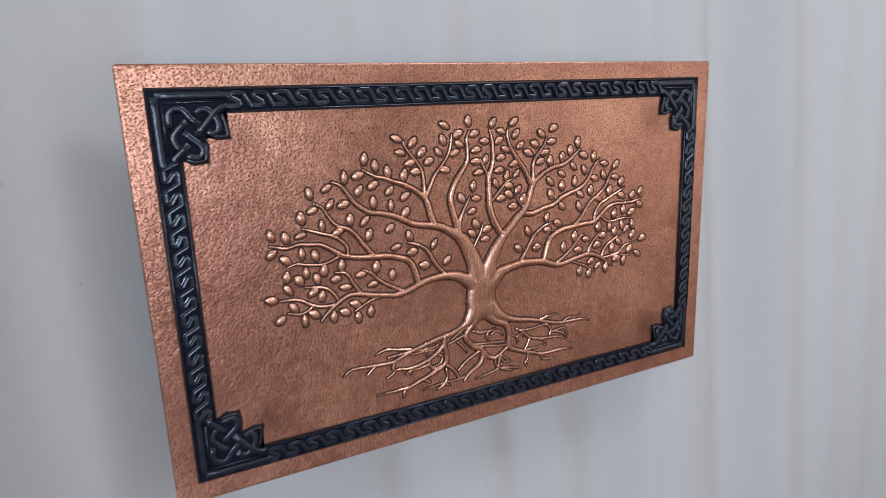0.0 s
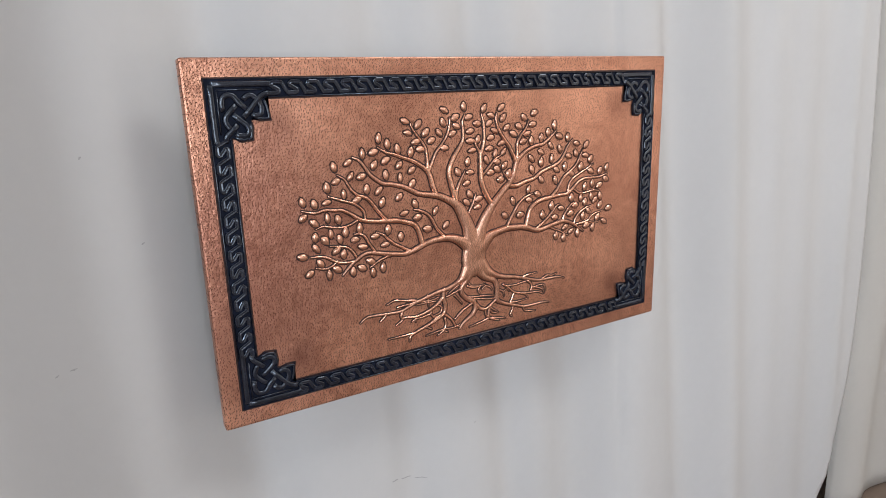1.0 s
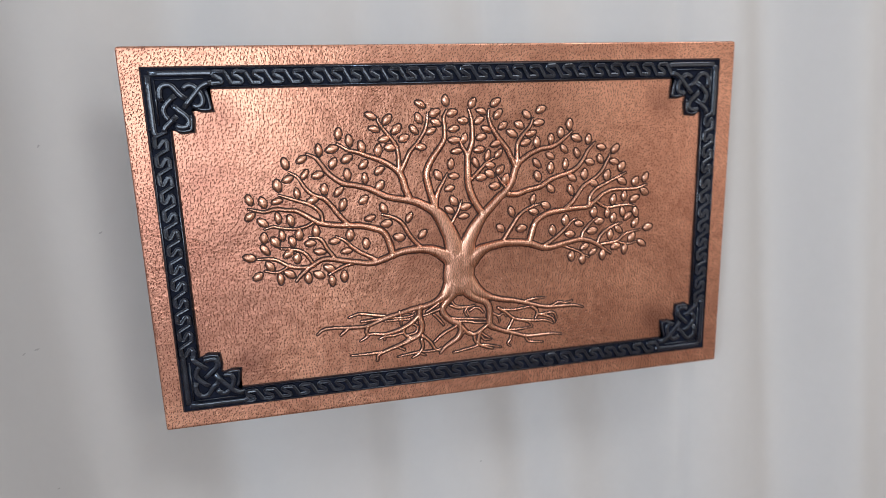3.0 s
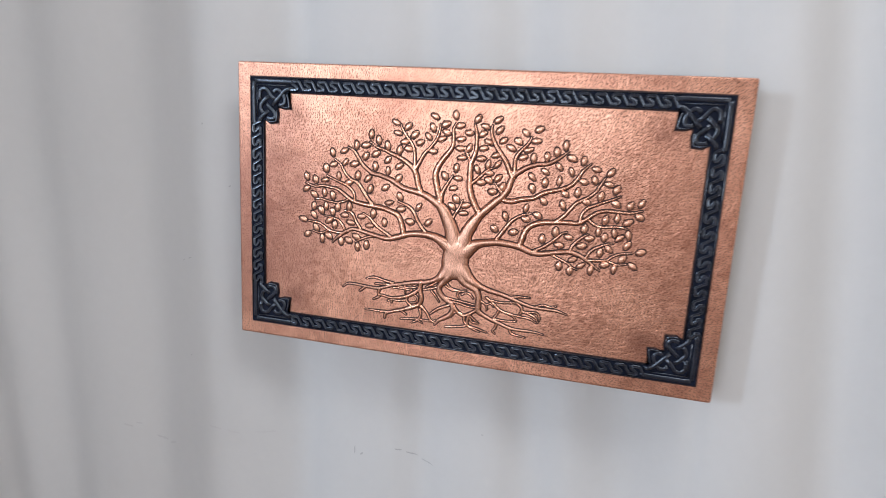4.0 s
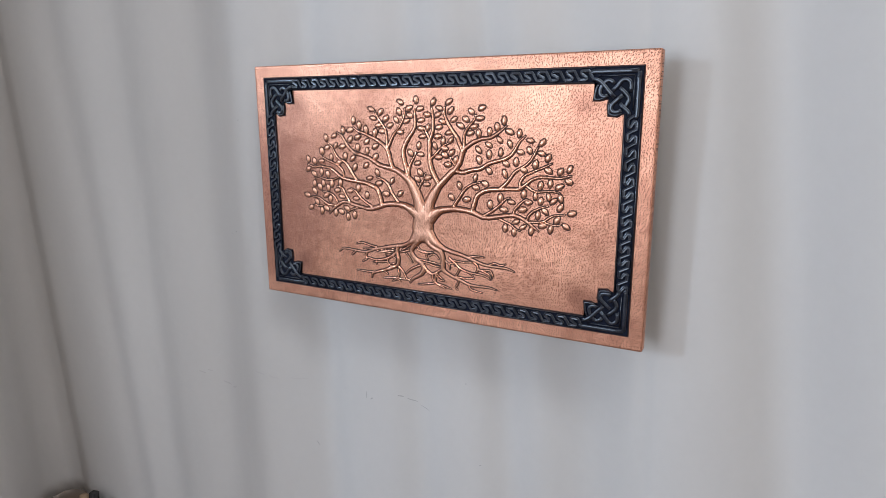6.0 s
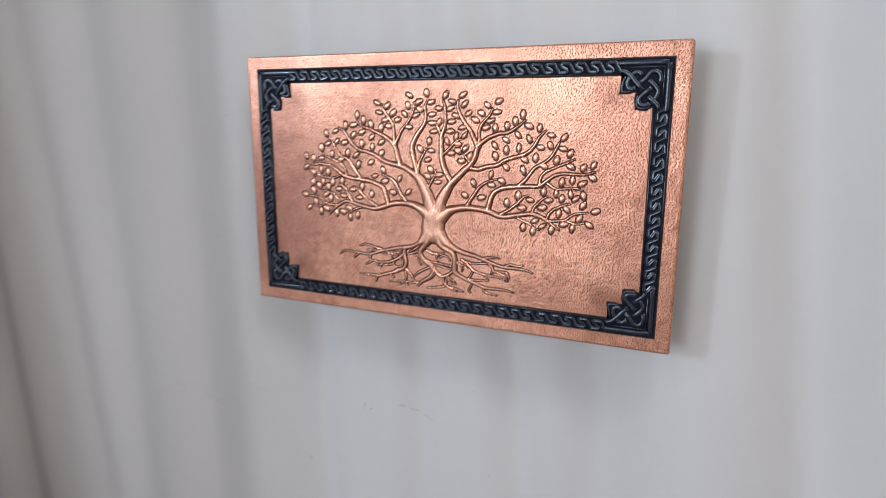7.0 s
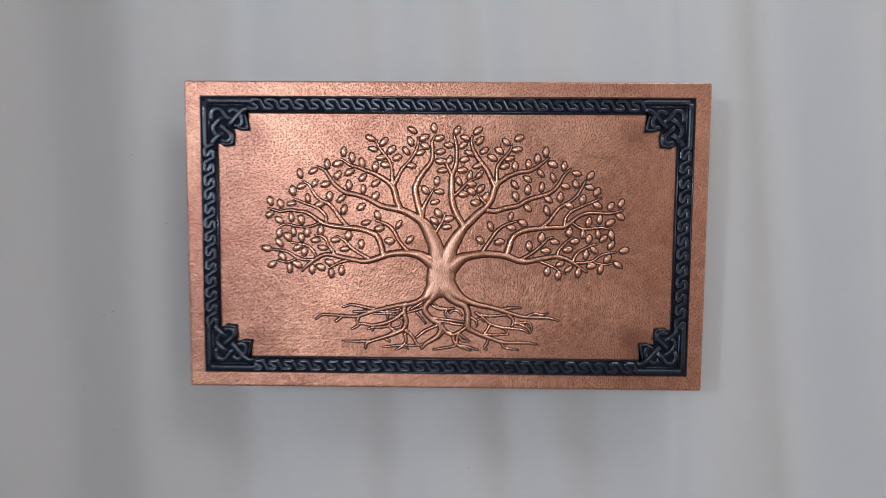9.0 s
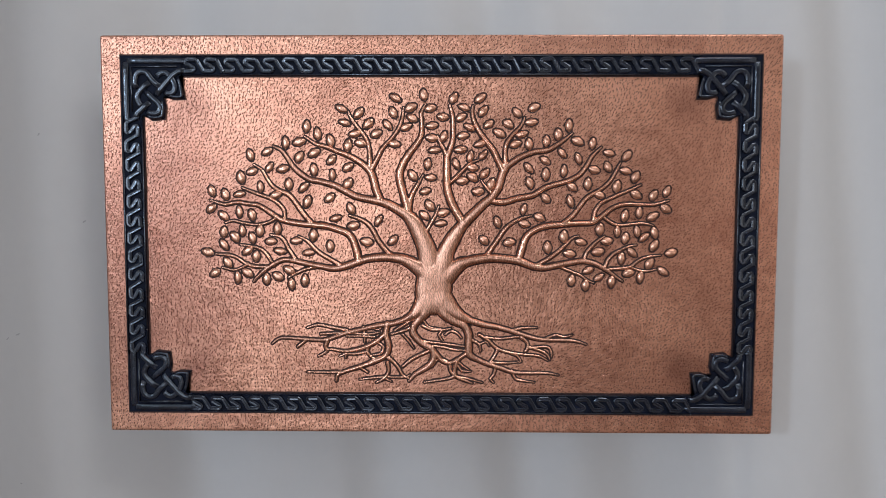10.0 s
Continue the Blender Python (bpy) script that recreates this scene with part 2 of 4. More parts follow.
def cloth(name, colour):
    m, nodes, links, b = material(name, colour, 0.92)
    co = nodes.new("ShaderNodeTexCoord").outputs["Object"]
    cloud = noise_of(nodes, links, co, 1.6, 4.0, 0.6, (1.0, 1.0, 0.35))
    speck = noise_of(nodes, links, co, 38.0, 5.0, 0.7)
    weave = noise_of(nodes, links, co, 900.0, 2.0, 0.6)
    tone = calc(nodes, links, "MULTIPLY_ADD", speck, 0.18, calc(nodes, links, "MULTIPLY", cloud, 0.82))
    links.new(ramp(nodes, links, tone, [(0.25, tuple(c * 0.88 for c in colour)), (0.7, colour)]), b.inputs["Base Color"])
    b.inputs["Specular IOR Level"].default_value = 0.15
    n1 = bump(nodes, links, weave, 0.12, 0.0004, None)
    bump(nodes, links, cloud, 0.25, 0.01, b, n1)
    return m


CLOTH = cloth("white_cotton", (0.665, 0.65, 0.63))
# Darker copy of the cotton: the side curtain's shade is in its colour.
CLOTH_SHADE = cloth("shaded_cotton", (0.60, 0.57, 0.52))


def painted(name, colour, rough=0.85):
    m, nodes, links, b = material(name, colour, rough)
    co = nodes.new("ShaderNodeNewGeometry").outputs["Position"]
    f = noise_of(nodes, links, co, 3.0, 5.0, 0.6)
    links.new(ramp(nodes, links, f, [(0.3, tuple(c * 0.9 for c in colour)), (0.7, colour)]), b.inputs["Base Color"])
    bump(nodes, links, noise_of(nodes, links, co, 120.0, 3.0), 0.15, 0.002, b)
    return m


WALL = painted("warm_plaster", (0.64, 0.575, 0.51))
CEILING = painted("ceiling_paint", (0.78, 0.77, 0.75))
FLOOR = painted("floor_boards", (0.22, 0.16, 0.12), 0.5)
WOOD = painted("pale_wood", (0.42, 0.29, 0.18), 0.6)
STAIN = painted("grey_smudge", (0.455, 0.443, 0.43), 0.9)
FAINT = painted("faint_scuff", (0.605, 0.586, 0.571), 0.9)
DARK = painted("dark_plain", (0.03, 0.028, 0.027), 0.6)


# ---- mesh helpers ----
def mesh_of(name, bm, *materials, smooth=True):
    me = bpy.data.meshes.new(name)
    bm.to_mesh(me)
    bm.free()
    for m in materials:
        me.materials.append(m)
    if smooth:
        me.polygons.foreach_set("use_smooth", [True] * len(me.polygons))
    return me


def put_under(name, me, parent, label=""):
    ob = new(name, me)
    ob.parent = parent
    return tagged(ob, label) if label else ob


def part(name, bm, mat, parent, label="", smooth=False):
    return put_under(name, mesh_of(name, bm, *(mat if isinstance(mat, tuple) else (mat,)), smooth=smooth), parent, label)


def box(bm, x0, x1, y0, y1, z0, z1):
    v = [bm.verts.new((x, y, z)) for x in (x0, x1) for y in (y0, y1) for z in (z0, z1)]
    for q in ((0, 1, 3, 2), (4, 6, 7, 5), (0, 4, 5, 1), (2, 3, 7, 6), (0, 2, 6, 4), (1, 5, 7, 3)):
        bm.faces.new([v[i] for i in q])


def grid_faces(bm, rows, material_index=0):
    for a, b in zip(rows, rows[1:]):
        for i in range(len(a) - 1):
            f = bm.faces.new((a[i], a[i + 1], b[i + 1], b[i]))
            f.material_index = material_index


def glide(pts, steps):
    """Catmull-Rom through the points, steps to a span."""
    p = [np.array(q, float) for q in pts]
    p = [2 * p[0] - p[1], *p, 2 * p[-1] - p[-2]]
    out = []
    for a, b, c, d in zip(p, p[1:], p[2:], p[3:]):
        for i in range(steps):
            t = i / steps
            out.append(0.5 * (2 * b + (c - a) * t + (2 * a - 5 * b + 4 * c - d) * t * t + (3 * b - a - 3 * c + d) * t ** 3))
    out.append(p[-2])
    return out


# ---- the room ----
def structure(name, bm, mat, label):
    return tagged(new(name, mesh_of(name, bm, mat, smooth=False)), label, name.split("_")[0], kind="structure")


T = 0.15
bm = bmesh.new()
box(bm, ROOM_X0 - T, ROOM_X1 + T, ROOM_Y0 - T, ROOM_Y1 + T, FLOOR_Z - 0.12, FLOOR_Z)
structure("floor", bm, FLOOR, "brown boarded floor of the room")
bm = bmesh.new()
x0, x1, y0, y1 = SKYLIGHT
box(bm, ROOM_X0 - T, x0, ROOM_Y0 - T, ROOM_Y1 + T, ROOM_Z, ROOM_Z + T)
box(bm, x1, ROOM_X1 + T, ROOM_Y0 - T, ROOM_Y1 + T, ROOM_Z, ROOM_Z + T)
box(bm, x0, x1, ROOM_Y0 - T, y0, ROOM_Z, ROOM_Z + T)
box(bm, x0, x1, y1, ROOM_Y1 + T, ROOM_Z, ROOM_Z + T)
structure("ceiling", bm, CEILING, "plain white ceiling with a roof light")
bm = bmesh.new()
box(bm, ROOM_X0 - T, ROOM_X1 + T, ROOM_Y1, ROOM_Y1 + T, FLOOR_Z, ROOM_Z)
structure("wall_north", bm, WALL, "plain plaster wall behind the curtains")
bm = bmesh.new()
a0, a1, z0, z1 = WINDOW
b0, b1, z2, z3 = DOORLIGHT
for x0, x1 in ((ROOM_X0 - T, a0), (a1, b0), (b1, ROOM_X1 + T)):
    box(bm, x0, x1, ROOM_Y0 - T, ROOM_Y0, FLOOR_Z, ROOM_Z)
for x0, x1, low, high in ((a0, a1, z0, z1), (b0, b1, z2, z3)):
    box(bm, x0, x1, ROOM_Y0 - T, ROOM_Y0, FLOOR_Z, low)
    box(bm, x0, x1, ROOM_Y0 - T, ROOM_Y0, high, ROOM_Z)
structure("wall_south", bm, WALL, "warm plaster wall with two window openings")
bm = bmesh.new()
y0, y1, z0, z1 = SIDE_FILL
box(bm, ROOM_X0 - T, ROOM_X0, ROOM_Y0, y0, FLOOR_Z, ROOM_Z)
box(bm, ROOM_X0 - T, ROOM_X0, y1, ROOM_Y1, FLOOR_Z, ROOM_Z)
box(bm, ROOM_X0 - T, ROOM_X0, y0, y1, FLOOR_Z, z0)
box(bm, ROOM_X0 - T, ROOM_X0, y0, y1, z1, ROOM_Z)
structure("wall_west", bm, WALL, "warm plaster side wall with a tall opening added for fill light")
bm = bmesh.new()
y0, y1, z0, z1 = EAST_FILL
box(bm, ROOM_X1, ROOM_X1 + T, ROOM_Y0, y0, FLOOR_Z, ROOM_Z)
box(bm, ROOM_X1, ROOM_X1 + T, y1, ROOM_Y1, FLOOR_Z, ROOM_Z)
box(bm, ROOM_X1, ROOM_X1 + T, y0, y1, FLOOR_Z, z0)
box(bm, ROOM_X1, ROOM_X1 + T, y0, y1, z1, ROOM_Z)
structure("wall_east", bm, WALL, "warm plaster side wall with a wide opening added for fill light")


# ---- the hanging cloth ----
# folds of the backdrop: x at 1.65 m height, drift to the right per metre down, half-width, depth
FOLDS = [(-1.45, 0.06, 0.06, 0.004), (-1.2, 0.03, 0.09, 0.008), (-0.86, 0.02, 0.09, 0.007), (-0.62, 0.0, 0.1, -0.009), (-0.43, 0.02, 0.07, 0.0090), (-0.12, 0.03, 0.06, 0.0068),
         (0.09, 0.08, 0.06, 0.0088), (0.29, 0.08, 0.09, 0.0095), (0.46, 0.05, 0.012, 0.0016), (0.57, 0.0, 0.10, -0.006), (0.69, 0.12, 0.08, 0.0135), (0.86, 0.12, 0.057, -0.0054), (1.01, 0.12, 0.075, 0.007),
         (1.17, 0.1, 0.06, 0.0038), (1.36, 0.09, 0.075, 0.0055), (1.47, 0.08, 0.046, -0.0048)]
CLOTH_Y = 0.106


def fold_depth(x, z):
    d = 0.0
    for x0, drift, w, deep in FOLDS:
        u = (x - x0 - drift * (1.65 - z)) / w
        d += 4.0 * deep * math.exp(-u * u)
    return d + 0.003 * noise.noise((x * 2.1, 0.3, z * 0.9))


def right_edge(z):
    """The free edge of the backdrop, which bellies out to the right and tucks in at the hem."""
    return float(np.interp(z, (-0.06, 0.07, 0.15, 0.26, 0.38, 0.48, 0.57, 0.72, 0.90, 1.22, 1.53, 1.82, 3.0), (1.555, 1.570, 1.595, 1.633, 1.663, 1.679, 1.686, 1.688, 1.683, 1.659, 1.626, 1.586, 1.43)))


CORNER = -1.66                               # where the flat cloth begins to turn
# Corner of the cloth, then an unseen run added to shade its left side.
TURN = glide([(CORNER, CLOTH_Y), (-1.72, 0.112), (-1.79, 0.135), (-1.85, 0.15), (-1.91, 0.125), (-1.92, 0.06), (-1.89, -0.02), (-1.86, -0.12), (-1.87, -0.24), (-1.81, -0.40), (-1.76, -0.55), (-1.73, -0.70), (-1.67, -0.85), (-1.60, -0.98), (-1.55, -1.12), (-1.45, -1.25)], 6)


def lean_of_corner(x, z):
    """The corner of the cloth comes forward into the room towards the floor."""
    return 0.085 * (0.75 - z) * min(1.0, max(0.0, (-1.05 - x) / 0.55))


def backdrop_point(s, z):
    """s: along the flat cloth; left of the corner it turns towards the room."""
    if s >= CORNER:
        e = right_edge(z)
        x = CORNER + (s - CORNER) * (e - CORNER) / (1.6 - CORNER)
        y = CLOTH_Y + fold_depth(x, z)
        return x + lean_of_corner(x, z), y, z
    k = (CORNER - s) / 1.75 * (len(TURN) - 1)
    i = min(int(k), len(TURN) - 2)
    a, b = TURN[i], TURN[i + 1]
    x, y = a + (b - a) * (k - i)
    return x + lean_of_corner(x, z), y + fold_depth(CORNER, z) * max(0.0, 1 - k * 0.05), z


def backdrop():
    bm = bmesh.new()
    ss = [-3.41 + 5.01 * i / 400 for i in range(401)]
    zz = [-0.05 + 3.06 * j / 46 for j in range(47)]
    grid_faces(bm, [[bm.verts.new(backdrop_point(s, z)) for s in ss] for z in zz])
    ob = new("backdrop_curtain", mesh_of("backdrop_curtain", bm, CLOTH))
    solid = ob.modifiers.new("thickness", "SOLIDIFY")
    solid.thickness, solid.offset = 0.002, -1
    return tagged(ob, "off-white cotton backdrop curtain hanging in shallow vertical folds", "curtain")


CURTAIN = backdrop()


def smudge(x, z, length, width, lean, mat=None):
    """A faint scuff that lies on the cloth."""
    bm = bmesh.new()
    n = 9
    c, s = math.cos(radians(lean)), math.sin(radians(lean))
    rows = []
    for side in (-1, 1):
        row = []
        for i in range(n):
            t = i / (n - 1) * 2 - 1
            w = width * (1 - t * t) ** 0.5 * (0.6 + 0.8 * random.random()) * side + 0.1 * length * math.sin(t * 2.2)
            px, pz = x + t * length * c - w * s, z + t * length * s + w * c
            row.append(bm.verts.new((px, CLOTH_Y + fold_depth(px, pz) - 0.0012, pz)))
        rows.append(row)
    grid_faces(bm, rows)
    part("smudge", bm, mat or STAIN, CURTAIN)


for row in ((-0.150, 0.767, 0.009, 0.0016, -15), (-0.118, 0.757, 0.016, 0.0012, -22), (-0.080, 0.741, 0.018, 0.0010, -24), (-0.258, 0.752, 0.011, 0.0012, 82), (-0.240, 0.744, 0.005, 0.0018, 30),
            (0.054, 0.850, 0.0028, 0.0011, 0), (0.095, 0.626, 0.003, 0.0012, 0), (-0.698, 1.187, 0.006, 0.0013, 12), (-0.722, 1.178, 0.004, 0.0010, 30), (-0.457, 0.539, 0.008, 0.0012, -75),
            (-0.574, 1.374, 0.003, 0.0013, 20), (-0.640, 1.513, 0.003, 0.0013, 40), (-0.704, 0.933, 0.003, 0.0011, 0)):
    smudge(*row)
for row in ((-0.934, 0.681, 0.014, 0.0022, -20), (-0.905, 0.690, 0.010, 0.0016, -14), (-0.838, 0.655, 0.020, 0.0034, -14), (-0.800, 0.650, 0.014, 0.0026, 12), (-0.625, 0.757, 0.020, 0.0024, -12), (-0.575, 0.751, 0.018, 0.0022, -20), (-0.500, 0.752, 0.026, 0.0018, -8)):
    smudge(*row, FAINT)


def side_curtain():
    path = glide([(0.0, 0.135), (0.012, 0.112), (0.05, 0.085), (0.12, 0.07), (0.24, 0.10), (0.36, 0.085), (0.5, 0.05), (0.7, 0.09), (0.95, 0.05), (1.2, 0.1)], 8)
    bm = bmesh.new()
    rows = []
    for j in range(47):
        z = -0.05 + 3.06 * j / 46
        d = float(np.interp(z, (-0.06, 0.44, 0.87, 1.2, 1.53, 3.0), (1.694, 1.682, 1.690, 1.664, 1.632, 1.47)))
        rows.append([bm.verts.new((x + d + 0.008 * math.sin(z * 2 + x * 3) * min(1, x * 8), y, z)) for x, y in path])
    grid_faces(bm, rows)
    ob = new("side_curtain", mesh_of("side_curtain", bm, CLOTH_SHADE))
    solid = ob.modifiers.new("thickness", "SOLIDIFY")
    solid.thickness, solid.offset = 0.002, -1
    tagged(ob, "cotton curtain in rounded folds beside the backdrop, its shade in the colour", "curtain")


side_curtain()


def offcut(name, x, y, w, h, lean, mat, label):
    bm = bmesh.new()
    box(bm, -w / 2, w / 2, -0.012, 0.012, 0, h)
    bmesh.ops.bevel(bm, geom=bm.edges[:], offset=0.004, segments=2, affect="EDGES")
    for v in bm.verts:
        v.co.x += 0.12 * v.co.z
        v.co.y += 0.006 * math.sin(v.co.x * 90)
    ob = new(name, mesh_of(name, bm, mat))
    ob.matrix_world = pose(x, y, FLOOR_Z, 0, 0, lean)
    tagged(ob, label, name.replace("_", " "))


# Stand-ins for small unidentified pieces at the hem; the rubber is assumed.
offcut("rubber_block", -1.585, 0.066, 0.030, 0.117, 6, DARK, "small dark unidentified piece on the floor by the curtain hem")
offcut("wood_offcut", -1.635, 0.060, 0.03, 0.094, -8, WOOD, "short pale wood offcut on the floor by the curtain hem")
offcut("rubber_wedge", -1.515, 0.066, 0.05, 0.104, 4, DARK, "low dark unidentified piece on the floor by the curtain hem")

# ---- the copper panel ----
PW, PH, DEEP = 0.500, 0.296, 0.020           # half width, half height, depth of the folded sheet
PANEL = new("copper_relief_panel")
PANEL.location = (0.001, 0.0, 1.057)
tagged(PANEL, "hammered copper relief panel with an embossed tree and black border", "wall panel")


def at(u, v, y=0.0):
    """Millimetres from the panel's middle to the panel's own metres."""
    return (u / 1000, y, v / 1000 + PH)


def sheet():
    bm = bmesh.new()
    rim = [0, 0.0004, 0.0010, 0.0018, 0.0030, 0.005]

    def line(half, n):
        inner = list(np.linspace(-half + 0.008, half - 0.008, n))
        return [-half + r for r in rim] + inner + [half - r for r in reversed(rim)]
    xs, zs = line(PW, 150), line(PH, 90)
    r = 0.003
    rows = []
    for z in zs:
        row = []
        for x in xs:
            d = min(PW - abs(x), PH - abs(z))
            y = r - math.sqrt(max(0, r * r - (r - min(d, r)) ** 2))
            if d > 0.004:
                k = min(1, (d - 0.004) / 0.03)
                y += k * (0.0006 + 0.0005 * noise.noise((x * 13, 2.0, z * 13)) + 0.0003 * noise.noise((x * 34, 7.0, z * 34)))
            px, pz = x, z
            c = 0.005
            a, b = (abs(x) - PW + c) / c, (abs(z) - PH + c) / c
            if a > 0 and b > 0:
                px = math.copysign(PW - c + c * a * math.sqrt(1 - b * b / 2), x)
                pz = math.copysign(PH - c + c * b * math.sqrt(1 - a * a / 2), z)
            row.append(bm.verts.new((px, y, pz + PH)))
        rows.append(row)
    grid_faces(bm, rows)
    loop = rows[0] + [q[-1] for q in rows[1:]] + rows[-1][-2::-1] + [q[0] for q in rows[-2:0:-1]]
    back = [bm.verts.new((v.co.x, DEEP, v.co.z)) for v in loop]
    for i in range(len(loop)):
        j = (i + 1) % len(loop)
        bm.faces.new((loop[i], back[i], back[j], loop[j]))
    bmesh.ops.recalc_face_normals(bm, faces=bm.faces[:])
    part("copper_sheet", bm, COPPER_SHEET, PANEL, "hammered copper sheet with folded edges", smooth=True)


sheet()
bm = bmesh.new()
box(bm, -PW + 0.004, PW - 0.004, 0.006, DEEP - 0.002, 0.004, 2 * PH - 0.004)
part("backing_board", bm, WOOD, PANEL, "plain wooden backing board")
for sx in (-0.25, 0.25):
    bm = bmesh.new()
    box(bm, sx - 0.02, sx + 0.02, DEEP - 0.002, CLOTH_Y - 0.004, 0.20, 0.46)
    part("spacer", bm, WOOD, PANEL)


RIBS = []


def stem(name, pts, broad=1.0):
    """A chased rib of the tree: millimetres and half-width along its middle line."""
    RIBS.append((name, [(u, v, max(0.6, w * broad)) for u, v, w in glide(pts, 3)]))


stem("trunk", [(-9, -90, 26), (-9, -82, 26.5), (-8, -74, 26.5), (-7, -64, 25), (-4, -52, 16)])


def leaf_mesh(fat, bow):
    """A pointed leaf 1 long with a crease along its middle, and round it a dark line of patina and painted shade."""
    bm = bmesh.new()
    n, m = 8, 8
    rows = []
    for i in range(n + 1):
        t = i / n
        w = fat * (math.sin(math.pi * t) ** 0.66) * (1.06 - 0.16 * t)
        row = []
        for k in range(m + 1):
            s = k / m * 2 - 1
            up = ((1 - abs(s) ** 2.8) * 0.155 - 0.012 * max(0.0, 1 - abs(s) * 3)) * (math.sin(math.pi * t) ** 0.5)
            row.append(bm.verts.new((t - 0.5, -up, s * w + bow * math.sin(math.pi * t))))
        rows.append(row)
    grid_faces(bm, rows)
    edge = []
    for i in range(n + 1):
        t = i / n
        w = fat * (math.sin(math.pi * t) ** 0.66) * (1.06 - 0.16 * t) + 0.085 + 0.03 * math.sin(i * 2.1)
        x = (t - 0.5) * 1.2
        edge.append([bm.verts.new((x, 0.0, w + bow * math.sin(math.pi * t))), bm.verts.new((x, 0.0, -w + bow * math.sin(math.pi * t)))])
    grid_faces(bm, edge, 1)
    bmesh.ops.recalc_face_normals(bm, faces=bm.faces[:])
    bmesh.ops.remove_doubles(bm, verts=bm.verts[:], dist=1e-4)
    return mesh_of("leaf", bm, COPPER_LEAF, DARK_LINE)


LEAVES = [leaf_mesh(0.30, 0.0), leaf_mesh(0.34, 0.03), leaf_mesh(0.27, -0.03), leaf_mesh(0.32, 0.02)]


def sprig(rows):
    for u, v, lean in rows:
        ob = put_under("leaf", random.choice(LEAVES), PANEL)
        size = random.uniform(17.0, 19.6) / 1000
        flip = 180 if random.random() < 0.4 else 0
        x, y, z = at(u, v, -0.0006)
        ob.matrix_local = Matrix.Translation((x, y, z)) @ Matrix.Rotation(radians(-lean - flip), 4, "Y") @ Matrix.Diagonal((size, size, size, 1))

stem("branch", [(-12, -59, 17.7), (-25, -50, 12.1), (-38, -41, 9.7), (-57, -32, 6.8), (-84, -30, 5.4), (-109, -33, 4.8), (-135, -42, 4.8), (-156, -47, 4.1), (-177, -44, 3.4), (-198, -40, 3.4), (-215, -36, 3.1), (-231, -34, 2.7), (-246, -40, 2.7), (-261, -50, 2.4), (-271, -59, 2.0), (-278, -67, 1.0)])
stem("branch", [(-120, -37, 4.8), (-123, -22, 4.8), (-128, -6, 4.4), (-136, 5, 4.4), (-151, 11, 4.1), (-168, 16, 4.1), (-189, 18, 4.1), (-210, 20, 3.4), (-231, 24, 3.4), (-243, 30, 3.1), (-256, 39, 2.7), (-270, 47, 2.4), (-285, 49, 2.0), (-302, 51, 2.0), (-319, 48, 1.7), (-340, 54, 0.8)])
stem("branch", [(-189, 19, 3.4), (-197, 28, 3.1), (-207, 41, 3.1), (-216, 54, 2.7), (-226, 64, 2.7), (-239, 69, 2.4), (-249, 77, 2.0), (-256, 87, 1.7), (-263, 99, 1.4), (-275, 107, 0.8)])
stem("branch", [(-12, -49, 18.5), (-19, -18, 13.7), (-28, 3, 12.1), (-38, 22, 10.5), (-50, 34, 7.5), (-67, 44, 6.1), (-82, 51, 5.4), (-105, 56, 4.4), (-124, 60, 4.1), (-141, 69, 4.1), (-155, 76, 3.7), (-176, 82, 3.4), (-192, 85, 3.1), (-205, 93, 3.1), (-216, 103, 2.7), (-226, 118, 2.4), (-234, 128, 1.9), (-246, 134, 1.0)])
stem("branch", [(-87, 53, 4.8), (-94, 70, 4.8), (-98, 87, 4.8), (-104, 99, 4.1), (-117, 110, 3.4), (-134, 120, 3.1), (-150, 126, 2.7), (-167, 133, 2.4), (-184, 138, 1.7), (-199, 148, 0.8)])
stem("branch", [(-44, 28, 5.4), (-49, 49, 5.4), (-55, 70, 5.1), (-59, 91, 4.8), (-54, 108, 4.4), (-44, 124, 4.1), (-34, 137, 3.4), (-27, 149, 3.1), (-26, 166, 2.4), (-27, 182, 2.0), (-21, 195, 0.8)])
stem("branch", [(2, -50, 17.7), (10, -22, 12.1), (21, -1, 10.5), (35, 19, 7.5), (50, 34, 6.8), (64, 48, 6.1), (77, 59, 5.4), (87, 74, 5.4), (92, 91, 5.1), (97, 102, 4.8), (107, 110, 3.7), (121, 119, 3.4), (141, 126, 3.1), (158, 128, 3.1), (170, 134, 2.7), (183, 143, 2.0), (195, 153, 0.8)])
stem("branch", [(94, 98, 4.8), (87, 112, 4.1), (79, 128, 3.7), (68, 142, 3.4), (58, 156, 3.1), (51, 170, 2.4), (48, 182, 2.0), (49, 193, 1.0)])
stem("branch", [(80, 53, 4.1), (96, 52, 4.1), (117, 58, 3.7), (138, 62, 3.4), (154, 72, 3.4), (171, 78, 3.1), (192, 84, 3.1), (207, 93, 2.7), (217, 106, 2.4), (225, 120, 2.0), (238, 133, 0.8)])
stem("branch", [(37, 19, 5.4), (27, 34, 5.4), (18, 51, 5.4), (12, 70, 5.1), (11, 91, 4.8), (11, 108, 4.4), (11, 118, 4.1), (16, 131, 3.4), (20, 145, 3.1), (20, 162, 2.7), (19, 178, 2.4), (15, 194, 1.0)])
